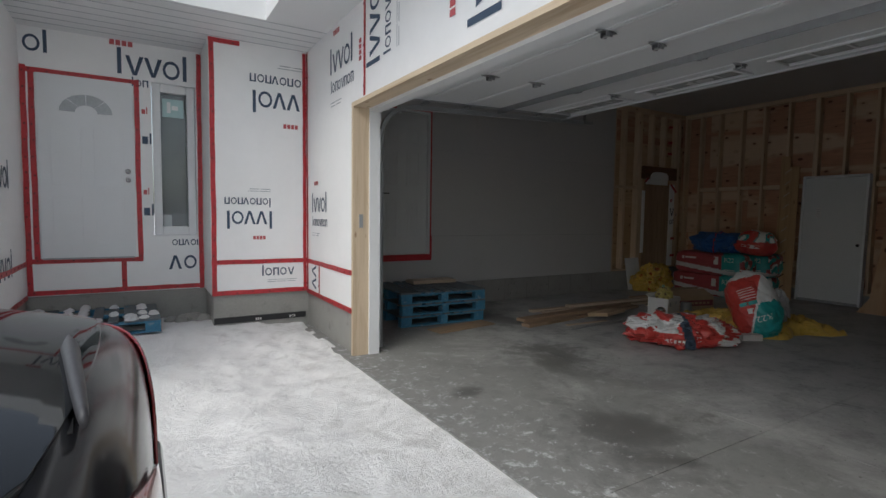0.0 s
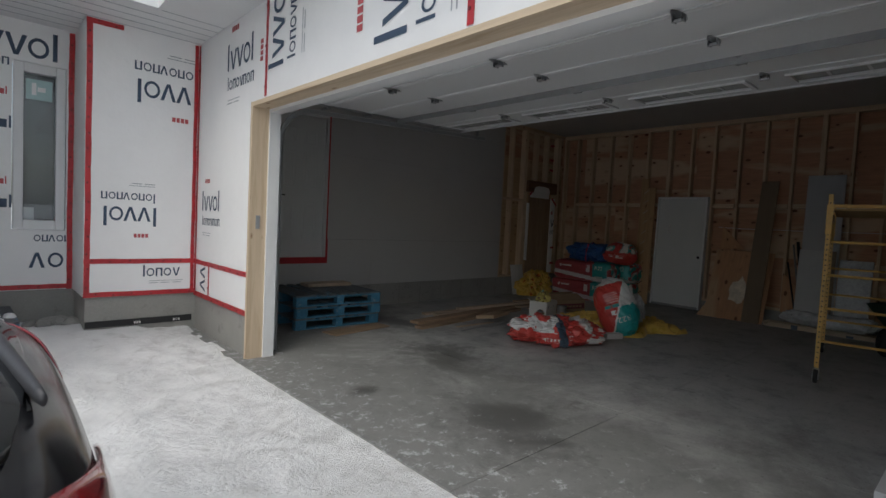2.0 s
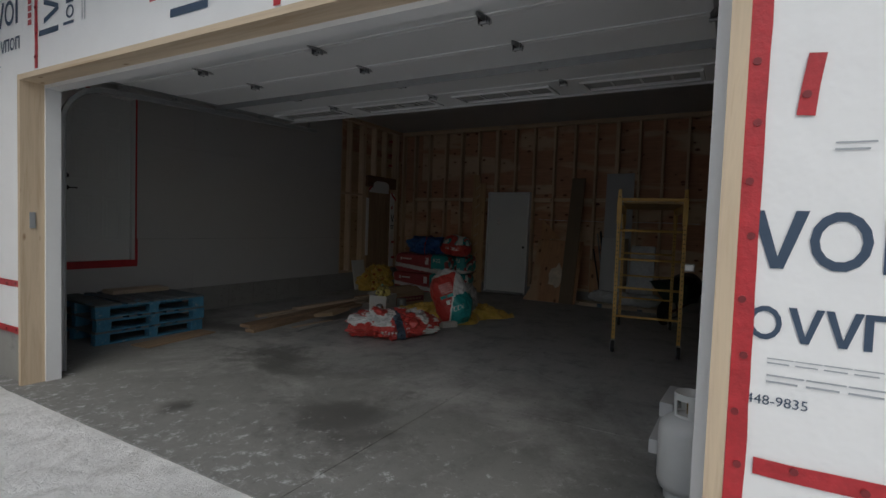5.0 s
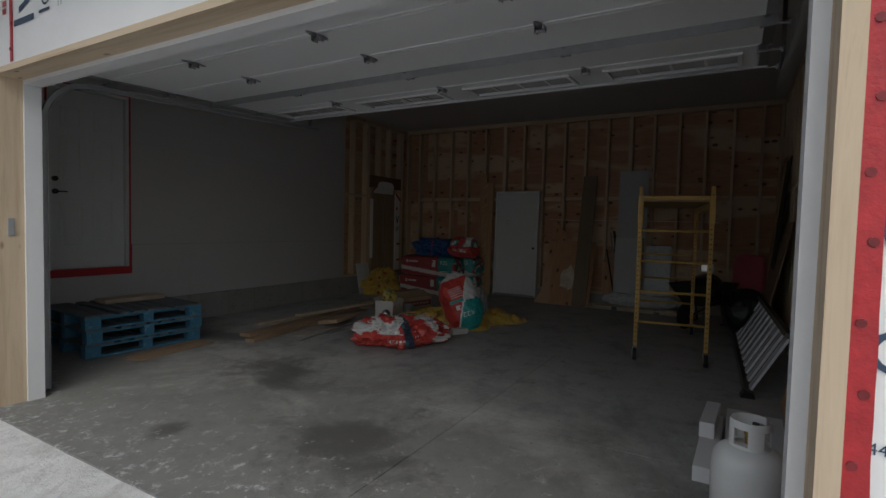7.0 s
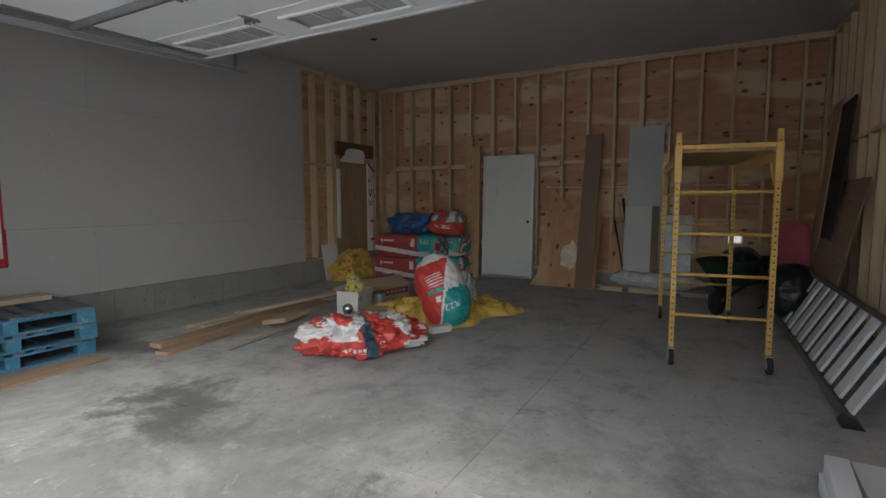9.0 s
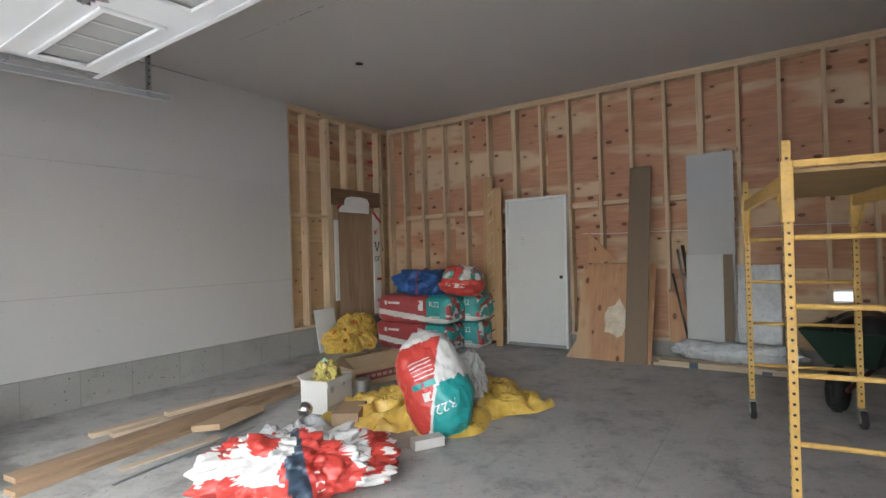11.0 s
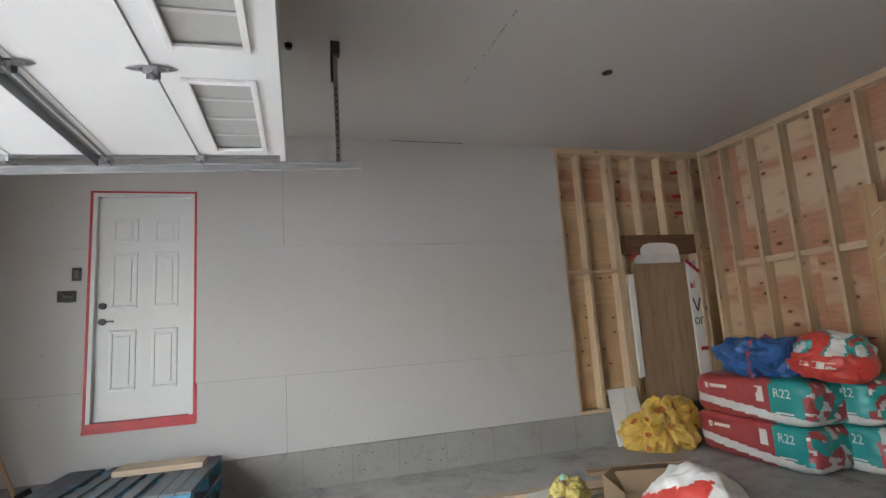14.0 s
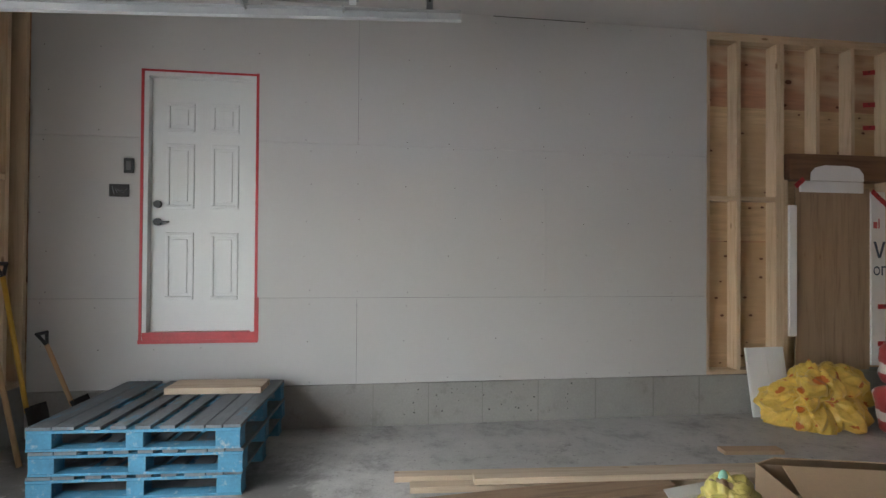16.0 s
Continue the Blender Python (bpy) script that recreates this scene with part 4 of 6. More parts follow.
marks_on(ob, s, face, [(-0.24, 0.04, -0.06, 0.0)], SACK_TEAL, "teal_band")
lettering("rating", "R22", 0.17, face @ Matrix.Translation((0.20, -0.27, 0)) @ Matrix.Rotation(radians(180), 4, "Z"), LIGHT_PRINT, ob, lambda v: s(v, 0.004))
sack("plastic_bag", pose(6.97, 3.52, 0.05, 0, 14, 30), (0.21, 0.18, 0.25), "crumpled milky plastic bag beside the insulation", "bag", lambda p: 0, [CLEAR_FILM], 6.6, 2.2, 0.20, 40, 0.2, 0.9)


def flat_col(p):
    n = noise.noise((p.x * 6, p.y * 6 + 1, p.z * 6))
    if p.z > 0.02 and n > -0.05:
        return 1
    if abs(p.x - 0.02 + 0.2 * p.z) < 0.055:
        return 2
    if p.x > 0.18 and n > 0.22:
        return 1
    return 0


ob, s = sack("insulation_bag", pose(5.15, 3.64, 0.0, 0, 0, -38), (0.54, 0.29, 0.17), "slumped red insulation bag, torn open, on the floor", "bag", flat_col, [SACK_RED, SACK_WHITE, SACK_NAVY], 12.5, 2.4, 0.26, 50, 0.0, 1.0)
marks_on(ob, s, Matrix.Translation((0, -0.4, 0)) @ Matrix(((1, 0, 0, 0), (0, 0, 1, 0), (0, 1, 0, 0), (0, 0, 0, 1))), [(-0.34 + 0.055 * k, -0.305 + 0.055 * k, -0.11, -0.05) for k in range(6)] + [(0.16, 0.24, -0.09, -0.02)], LIGHT_PRINT)
for k, (x, y, z, r, hh) in enumerate(((4.92, 3.87, 0.14, 0.13, 0.15), (5.38, 3.46, 0.14, 0.19, 0.13), (5.20, 3.70, 0.18, 0.17, 0.10))):
    heap("torn_film", pose(x, y, z), r, r * 0.8, hh, SACK_WHITE, "torn white film standing up from the bag", "film", 3.0 + k, 1.0, 12, 36)
heap("plastic_film", pose(5.62, 4.20, 0, 0, 0, 10), 0.42, 0.26, 0.15, CLEAR_FILM, "crumpled clear film and scraps on the floor", "film", 2.7, 1.0, 16, 60, 0.4)

# carton with a yellow bag in it
carton = empty("carton", pose(6.43, 4.72, 0, 0, 0, 12))
tagged(carton, "open white carton full of rubbish", "box")
CARTON_WHITE = plain("white_carton", (0.62, 0.61, 0.58), 0.8, vary=0.05)
for a in ((-0.20, 0.20, -0.14, -0.132, 0, 0.29), (-0.20, 0.20, 0.132, 0.14, 0, 0.29), (-0.20, -0.192, -0.132, 0.132, 0, 0.29), (0.192, 0.20, -0.132, 0.132, 0, 0.29), (-0.192, 0.192, -0.132, 0.132, 0, 0.008)):
    part("side", boxes(a), CARTON_WHITE, carton)
for m, w in ((Matrix.Translation((0, -0.14, 0.29)) @ Matrix.Rotation(radians(255), 4, "X"), 0.4), (Matrix.Translation((0, 0.14, 0.29)) @ Matrix.Rotation(radians(35), 4, "X"), 0.4)):
    bm = bmesh.new()
    box(bm, -w / 2, w / 2, 0.0, 0.055, 0, 0.006, m)
    part("flap", bm, CARTON_WHITE, carton)
for a in ((-0.15, -0.10, -0.143, -0.1405, 0.18, 0.24), (0.05, 0.08, -0.143, -0.1405, 0.2, 0.25), (-0.17, 0.05, -0.143, -0.1405, 0.05, 0.06)):
    part("print_mark", boxes(a), GREYPRINT, carton)
sack("yellow_bag", pose(6.43, 4.72, 0.215), (0.155, 0.105, 0.105), "pale yellow shopping bag stuffed into the carton", "bag", lambda p: 1 if noise.noise((p.x * 14, p.y * 14, p.z * 22)) > 0.4 else 0, [YELLOW_PALE, BROWN], 4.9, 2.0, 0.42, 44, 0.15, 1.0)
sack("bag_knot", pose(6.42, 4.73, 0.35), (0.034, 0.02, 0.06), "mint green twisted bag neck", "bag", lambda p: 0, [plain("mint_film", (0.25, 0.5, 0.38), 0.4, vary=0.2)], 6.3, 2.2, 0.5, 18, 0.2, 1.0)

# cardboard and boards
def board(name, p, q, wide, thick, mat, label, category, z=0.0, roll=0.0, group=""):
    """A board lying from p to q on the plan."""
    p, q = Vector(p), Vector(q)
    d = q - p
    L = d.length
    bm = boxes((-L / 2, L / 2, -wide / 2, wide / 2, 0, thick))
    ob = part(name, bm, mat, bevel=min(0.004, thick * 0.2))
    mid = (p + q) / 2
    ob.matrix_basis = pose(mid.x, mid.y, z, roll, 0, math.degrees(math.atan2(d.y, d.x)))
    return tagged(ob, label, category, group)


board("plank", (4.22, 5.12), (6.70, 5.42), 0.14, 0.038, BROWN, "rough brown plank lying on the floor", "plank", 0.0, group="planks on the floor")
board("plank", (4.26, 5.26), (6.60, 5.50), 0.16, 0.038, BROWN, "rough brown plank lying on the floor", "plank", 0.039, group="planks on the floor")
board("lumber", (4.93, 5.84), (8.02, 5.66), 0.09, 0.038, BOARD, "long pale softwood lumber lying on the floor", "lumber", 0.0, group="lumber on the floor")
board("lumber", (5.02, 5.68), (7.60, 5.54), 0.09, 0.038, BOARD, "long pale softwood lumber lying on the floor", "lumber", 0.0, group="lumber on the floor")
board("lumber", (5.40, 5.58), (7.70, 5.46), 0.09, 0.038, BOARD, "pale softwood lumber lying on other boards", "lumber", 0.078, group="lumber on the floor")
board("plank", (6.95, 5.36), (8.1, 5.30), 0.14, 0.02, BOARD, "pale plank on the floor", "plank", 0.0, group="planks on the floor")
board("lumber_offcut", (7.35, 6.02), (7.80, 5.98), 0.10, 0.03, CARD, "short softwood offcut on the slab", "lumber", 0.0)
board("cardboard_sheet", (5.42, 5.02), (5.92, 5.14), 0.30, 0.05, CARD, "bent cardboard sheet lying on boards", "cardboard", 0.04, -9)
board("metal_strip", (4.62, 4.72), (5.75, 4.86), 0.025, 0.012, STEEL, "thin metal strip on the floor", "strip")
board("metal_strip", (5.10, 4.72), (5.62, 4.76), 0.05, 0.008, STEEL, "thin metal strip on the floor", "strip")
board("wood_strip", (4.75, 4.93), (5.45, 4.90), 0.06, 0.012, BOARD, "thin pale wood strip on the floor", "strip")
brown_box = empty("cardboard_box", pose(7.40, 5.06, 0, 0, 0, -14))
tagged(brown_box, "open brown cardboard box with a maroon printed band", "box")
for a in ((-0.36, 0.36, -0.24, -0.232, 0, 0.20), (-0.36, 0.36, 0.232, 0.24, 0, 0.20), (-0.36, -0.352, -0.232, 0.232, 0, 0.20), (0.352, 0.36, -0.232, 0.232, 0, 0.20), (-0.352, 0.352, -0.232, 0.232, 0, 0.008)):
    part("side", boxes(a), CARD, brown_box)
for m in (Matrix.Translation((0, -0.236, 0.20)) @ Matrix.Rotation(radians(24), 4, "X"), Matrix.Translation((0, 0.236, 0.20)) @ Matrix.Rotation(radians(150), 4, "X")):
    bm = bmesh.new()
    box(bm, -0.35, 0.35, 0.0, 0.22, 0, 0.006, m)
    part("flap", bm, CARD, brown_box)
part("printed_band", boxes((-0.34, 0.34, -0.243, -0.2405, 0.06, 0.15)), plain("maroon_print", (0.20, 0.05, 0.06), 0.7, vary=0.15), brown_box, "maroon printed band")
part("print_bars", boxes(*[(-0.30 + 0.075 * k, -0.25 + 0.075 * k, -0.2455, -0.2435, 0.09, 0.12) for k in range(8)]), CARD, brown_box)
board("cardboard_box", (6.05, 4.12), (6.35, 4.30), 0.22, 0.14, CARD, "open brown cardboard box among the scraps", "box")
board("small_carton", (6.02, 3.42), (6.22, 3.30), 0.10, 0.07, CARTON_WHITE, "small white carton on the floor", "box")
board("wood_offcuts", (7.35, 3.32), (7.85, 3.62), 0.16, 0.05, BROWN, "dark wood offcuts on the floor", "wood")
board("plywood_scrap", (3.05, 5.42), (3.95, 5.55), 0.26, 0.015, BROWN, "brown plywood scrap on the floor by the pallets", "plywood")
bm = bmesh.new()
cyl(bm, (6.80, 4.62, 0.0), (6.80, 4.62, 0.19), 0.075, 20)
tagged(part("tin_can", bm, STEEL, smooth=False), "grey metal tin can beside the carton", "can")
bm = bmesh.new()
bmesh.ops.create_uvsphere(bm, u_segments=16, v_segments=10, radius=0.06, matrix=Matrix.Translation((5.86, 4.36, 0.19)))
cyl(bm, (5.86, 4.36, 0.0), (5.86, 4.36, 0.15), 0.03, 12, 0.05)
tagged(part("work_lamp", bm, CHROME, smooth=True), "small chrome work lamp among the scraps", "lamp")

# ---- pallets ----
def pallet(m, snowy=False):
    p = empty("pallet", m)
    tagged(p, "weathered blue wooden pallet in a stack" if not snowy else "snow-covered blue wooden pallet by the porch wall", "pallet", group="stacked pallets" if not snowy else "")
    W, D = 1.22, 1.08
    rng = random.Random(5)
    for x in (-W / 2 + 0.075, 0.0, W / 2 - 0.075):
        for y in (-D / 2 + 0.05, 0.0, D / 2 - 0.05):
            part("block", boxes((x - (0.072 if x else 0.05), x + (0.072 if x else 0.05), y - 0.05, y + 0.05, 0.016, 0.105)), PALLET_BLUE, p, bevel=0.004)
    for y in (-D / 2 + 0.05, 0.0, D / 2 - 0.05):
        part("stringer_board", boxes((-W / 2, W / 2, y - 0.05, y + 0.05, 0.105, 0.122)), PALLET_BLUE, p, bevel=0.003)
        part("bottom_board", boxes((-W / 2, W / 2, y - 0.05, y + 0.05, 0.0, 0.016)), PALLET_BLUE, p, bevel=0.003)
    xs = [(-0.61, -0.47), (-0.465, -0.34), (-0.28, -0.19), (-0.14, -0.05), (0.0, 0.09), (0.14, 0.23), (0.28, 0.40), (0.405, 0.50), (0.505, 0.61)]
    for a, b in xs:
        d = rng.uniform(-0.006, 0.006)
        part("deck_board", boxes((a, b, -D / 2 + d, D / 2 + d, 0.122, 0.142)), PALLET_DECK, p, bevel=0.004)
    if snowy:
        for k in range(26):
            a, b = rng.choice(xs)
            x, y = (a + b) / 2, rng.uniform(-0.46, 0.46)
            c = heap("snow_patch", pose(x, y, 0.142), (b - a) * 0.55, rng.uniform(0.05, 0.13), 0.03, SNOW, "snow lying on the pallet", "snow", k * 1.7, 0.2, 6, 24)
            c.parent = p
            del c["category"]
    return p


first = pallet(pose(3.42, 6.30, 0.0, 0, 0, -2.0))
copy_thing(first, pose(3.44, 6.29, 0.145, 0, 0, -2.8))
copy_thing(first, pose(3.43, 6.285, 0.290, 0, 0, -3.2))
pallet(pose(-0.40, 6.84, 0.13, 0, 0, 1.5), True)
ob = board("plank", (3.30, 6.55), (3.98, 6.52), 0.26, 0.045, BOARD, "short pale plank lying on the pallets", "plank", 0.433)

# ---- rolling scaffold ----
def scaffold():
    a = radians(8.2)
    s = empty("scaffold", pose(6.15, 1.16, 0, 0, 0, math.degrees(a)))
    tagged(s, "yellow steel rolling baker scaffold with a raised platform", "scaffold")
    L, W, H = 1.80, 0.70, 1.90
    for x in (0.0, L):
        for y in (0.0, -W):
            bm = bmesh.new()
            box(bm, x - 0.02, x + 0.02, y - 0.02, y + 0.02, 0.14, H)
            post = part("post", bm, YELLOW_PAINT, s, bevel=0.004)
            holes = bmesh.new()
            for k in range(32):
                z = 0.2 + 0.052 * k
                cyl(holes, (x - 0.0215, y, z), (x + 0.0215, y, z), 0.0075, 8)
                cyl(holes, (x, y - 0.0215, z), (x, y + 0.0215, z), 0.0075, 8)
            tagged(part("peg_holes", holes, BLACK, post, "row of dark peg holes"), kind="stuff")
            wheel = bmesh.new()
            cyl(wheel, (x - 0.055, y - 0.019, 0.07), (x - 0.055, y + 0.019, 0.07), 0.07, 24)
            bmesh.ops.bevel(wheel, geom=[e for e in wheel.edges], offset=0.006, segments=2, affect="EDGES")
            c = part("caster", wheel, RUBBER, s, "black rubber caster wheel")
            bm = boxes((x - 0.07, x + 0.012, y - 0.028, y - 0.022, 0.05, 0.145), (x - 0.07, x + 0.012, y + 0.022, y + 0.028, 0.05, 0.145), (x - 0.07, x + 0.03, y - 0.03, y + 0.03, 0.138, 0.146))
            cyl(bm, (x - 0.055, y - 0.03, 0.07), (x - 0.055, y + 0.03, 0.07), 0.034, 14)
            part("fork", bm, STEEL, c, "steel caster fork")
        for z in (0.42, 0.755, 1.09, 1.425):
            bm = bmesh.new()
            cyl(bm, (x, 0, z), (x, -W, z), 0.0135, 12)
            part("rung", bm, YELLOW_PAINT, s, smooth=True)
        bm = boxes((x - 0.012, x + 0.012, -W + 0.02, -0.02, 1.765, 1.80))
        part("top_bar", bm, YELLOW_PAINT, s, bevel=0.003)
    for y in (0.0, -W):
        part("side_rail", boxes((0.02, L - 0.02, y - 0.016, y + 0.016, 1.66, 1.74)), YELLOW_PAINT, s, bevel=0.004)
        for x0, x1 in ((0.02, 0.26), (L - 0.02, L - 0.26)):
            bm = bmesh.new()
            cyl(bm, (x0, y, 1.42), (x1, y, 1.67), 0.011, 8)
            part("brace", bm, YELLOW_PAINT, s)
        for x in (0.0, L):
            part("sleeve", boxes((x - 0.027, x + 0.027, y - 0.027, y + 0.027, 1.50, 1.80)), YELLOW_PAINT, s, bevel=0.004)
    part("platform", boxes((0.03, L - 0.03, -W + 0.03, -0.03, 1.742, 1.758)), plain("platform_ply", (0.40, 0.27, 0.12), 0.8, vary=0.2), s, "worn plywood platform")


scaffold()


# ---- things leaning against the back wall ----
def leaning(name, y0, y1, xf, xt, zt, thick, mat, label, category, skew=0.0, zf=0.0):
    """A sheet that leans from its foot at xf to its top at xt."""
    ang = math.degrees(math.atan2(xt - xf, zt - zf))
    L = math.hypot(xt - xf, zt - zf)
    ob = part(name, boxes((0, thick, -(y1 - y0) / 2, (y1 - y0) / 2, 0, L)), mat, bevel=min(0.003, thick * 0.2))
    ob.matrix_basis = pose(xf, (y0 + y1) / 2, zf) @ Matrix.Rotation(radians(skew), 4, "X") @ Matrix.Rotation(radians(ang), 4, "Y")
    return tagged(ob, label, category)


d = empty("prehung_door", pose(9.80, 4.09, 0.03) @ Matrix.Rotation(radians(1.9), 4, "Y"))
tagged(d, "white prehung steel door leaning against the studs", "door")
part("slab", boxes((0.02, 0.06, -0.43, 0.43, 0.04, 2.08)), DOOR_WHITE, d)
for a in ((0.0, 0.115, -0.465, -0.433, 0.0, 2.12), (0.0, 0.115, 0.433, 0.465, 0.0, 2.12), (0.0, 0.115, -0.433, 0.433, 2.085, 2.12)):
    part("frame_member", boxes(a), VINYL, d, bevel=0.003)
part("threshold", boxes((-0.02, 0.11, -0.433, 0.433, 0.0, 0.035)), STEEL, d, "grey metal threshold")
bm = bmesh.new()
cyl(bm, (0.03, -0.37, 0.98), (0.016, -0.37, 0.98), 0.025, 14)
part("lock_bore", bm, BLACK, d, "dark round lock bore")
part("paper_label", boxes((0.016, 0.0185, 0.17, 0.24, 1.42, 1.58)), LIGHT_PRINT, d, "small white paper label")
part("label_lines", boxes(*[(0.0135, 0.0155, 0.175, 0.235, 1.43 + 0.03 * k, 1.437 + 0.03 * k) for k in range(5)]), GREYPRINT, d)

leaning("fibreboard_strip", 2.54, 2.80, 9.42, 9.955, 2.42, 0.025, FIBRE, "long brown fibreboard strip leaning on the studs", "board", 0.3)
w = leaning("foam_board", 1.63, 2.13, 9.86, 9.985, 2.50, 0.012, GREYBOARD, "tall grey board leaning on the studs", "board")
leaning("foam_board", 1.65, 2.15, 9.80, 9.905, 1.28, 0.02, plain("pale_board", (0.52, 0.53, 0.53), 0.8, vary=0.05), "short grey board leaning on a taller one", "board")
leaning("fibreboard_strip", 1.655, 1.755, 9.77, 9.88, 1.28, 0.012, FIBRE, "short brown fibreboard strip leaning on a grey board", "board")
leaning("foil_board", 1.20, 1.62, 9.80, 9.97, 1.15, 0.04, FOIL, "foil-faced insulation board leaning on the studs", "insulation")
bm = bmesh.new()
pts = [(-0.62, 0.0), (0.42, 0.0), (0.42, 1.27), (-0.5, 1.29), (-0.5, 0.24)]
fr = [bm.verts.new((0, -y, z)) for y, z in pts]
bk = [bm.verts.new((0.013, -y, z)) for y, z in pts]
bm.faces.new(fr), bm.faces.new(bk[::-1])
for i in range(5):
    bm.faces.new((fr[i], fr[(i + 1) % 5], bk[(i + 1) % 5], bk[i]))
ob = part("plywood_sheet", bm, PLYLEAN)
ob.matrix_basis = pose(9.46, 2.92, 0.0) @ Matrix.Rotation(radians(22), 4, "Y")
tagged(ob, "reddish plywood sheet with a cut corner, leaning on the studs", "plywood")
bm = bmesh.new()
cy, cz = 0.0, 0.0
ring = [bm.verts.new((-0.003, 0.02 + (0.15 + 0.08 * noise.noise((k * 0.9, 3, 1))) * math.cos(k * math.pi / 9), 0.52 + (0.22 + 0.12 * noise.noise((k * 1.3, 1, 2))) * math.sin(k * math.pi / 9))) for k in range(18)]
bm.faces.new(ring)
part("filler_patch", bm, plain("thin_filler", (0.70, 0.62, 0.50), 0.8, vary=0.3, coarse=9, fine=40), ob, "smeared white filler patch")
for nm, pts, x in (("plywood_offcut", [(3.38, 1.20), (2.98, 1.22), (3.36, 1.62)], 9.955), ("plywood_offcut", [(2.36, 0.2), (2.02, 0.2), (2.02, 0.52), (2.36, 0.86)], 9.93)):
    bm = bmesh.new()
    fr = [bm.verts.new((x, y, z)) for y, z in pts]
    bk = [bm.verts.new((x + 0.012, y, z)) for y, z in pts]
    n = len(pts)
    bm.faces.new(fr), bm.faces.new(bk[::-1])
    for i in range(n):
        bm.faces.new((fr[i], fr[(i + 1) % n], bk[(i + 1) % n], bk[i]))
    tagged(part(nm, bm, PLYLEAN), "triangular plywood offcut leaning on the studs", "plywood")
# the notched board with slots
bm = boxes((0, 0.02, -0.15, 0.15, 0.12, 2.38), (0, 0.02, 0.0, 0.15, 2.38, 2.57), (0, 0.02, -0.15, -0.04, 0.04, 0.12), (0, 0.02, 0.03, 0.10, 0.06, 0.12))
ob = part("slotted_board", bm, TAN_Z)
ob.matrix_basis = pose(9.70, 4.72, -0.035) @ Matrix.Rotation(radians(-1.5), 4, "X") @ Matrix.Rotation(radians(4.8), 4, "Y")
tagged(ob, "tan board with slanted slots leaning beside the door", "board")
for k in range(11):
    b2 = bmesh.new()
    box(b2, -0.003, 0.0, -0.06, 0.06, -0.008, 0.008, Matrix.Translation((0, 0.03, 0.25 + 0.205 * k)) @ Matrix.Rotation(radians(-38), 4, "X"))
    part("slot", b2, DARKGAP if k < 3 else BOARD, ob)
for k, (x, wd) in enumerate(((8.30, 0.2), (8.50, 0.2))):
    ob = part("vinyl_panel", boxes((-wd / 2, wd / 2, 0, 0.018, 0, 0.62), (-wd / 2 + 0.01, wd / 2 - 0.04, -0.006, 0, 0.01, 0.6)), VINYL, bevel=0.004)
    ob.matrix_basis = pose(x, 6.74 + 0.01 * k, 0.0) @ Matrix.Rotation(radians(-10.5), 4, "X")
    tagged(ob, "white vinyl panel offcut leaning on the curb", "panel", group="vinyl panels")
# black-handled tool and tubes
for k, (y0, y1, zt, mat) in enumerate(((2.20, 2.02, 1.40, BLACK), (2.26, 2.06, 1.35, STEEL), (2.32, 2.14, 1.05, BLACK))):
    bm = bmesh.new()
    cyl(bm, (9.86, y1, 0.22), (9.98, y0, zt), 0.014 if k else 0.022, 10)
    tagged(part("metal_tube", bm, mat, smooth=True), "thin dark tube leaning on the studs", "tube", group="tubes")
# bundle of lath on the floor and a roll of plastic over it
rng = random.Random(11)
for k in range(9):
    y0, y1 = 2.50 + rng.uniform(-0.12, 0.1), 0.95 + rng.uniform(-0.3, 0.2)
    x = 9.50 + 0.075 * (k % 5) + rng.uniform(-0.01, 0.01)
    board("lath", (x, y0), (x + rng.uniform(-0.03, 0.03), y1), 0.065, 0.035 if k < 5 else 0.03, BOARD, "pale wooden lath in a bundle on the floor", "lath", 0.0 if k < 5 else 0.037 + 0.03 * (k - 5) * 0, group="lath bundle")
for y in (2.0, 1.3):
    part_ob = part("strap_tag", boxes((9.455, 9.462, y, y + 0.09, 0.0, 0.07)), SACK_NAVY)
    tagged(part_ob, "dark blue tag on the lath bundle", "tag")
def film_col(p):
    return 0
ob, s = sack("plastic_roll", pose(9.64, 1.62, 0.07, 0, 0, 90), (0.66, 0.12, 0.12), "loose roll of clear plastic sheeting on the lath", "plastic", film_col, [CLEAR_FILM], 7.0, 2.3, 0.2, 34, 0.0, 0.9)

# ---- wheelbarrow with rubbish, dim in the corner ----
wb = empty("wheelbarrow", pose(8.95, 0.62, 0, 0, 0, 160))
tagged(wb, "dark green wheelbarrow standing by the side wall", "wheelbarrow")
bm = bmesh.new()
lo = [bm.verts.new((x, y, 0.32)) for x, y in ((-0.25, -0.2), (0.3, -0.17), (0.3, 0.17), (-0.25, 0.2))]
hi = [bm.verts.new((x, y, 0.64)) for x, y in ((-0.45, -0.33), (0.55, -0.3), (0.55, 0.3), (-0.45, 0.33))]
bm.faces.new(lo)
for i in range(4):
    bm.faces.new((lo[i], lo[(i + 1) % 4], hi[(i + 1) % 4], hi[i]))
tray = part("tray", bm, plain("dark_green", (0.02, 0.045, 0.03), 0.5, vary=0.2), wb)
tray.modifiers.new("thick", "SOLIDIFY").thickness = 0.012
bm = bmesh.new()
cyl(bm, (0.62, -0.045, 0.19), (0.62, 0.045, 0.19), 0.19, 24)
bmesh.ops.bevel(bm, geom=bm.edges[:], offset=0.025, segments=3, affect="EDGES")
part("wheel", bm, RUBBER, wb, "black rubber wheel", smooth=True)
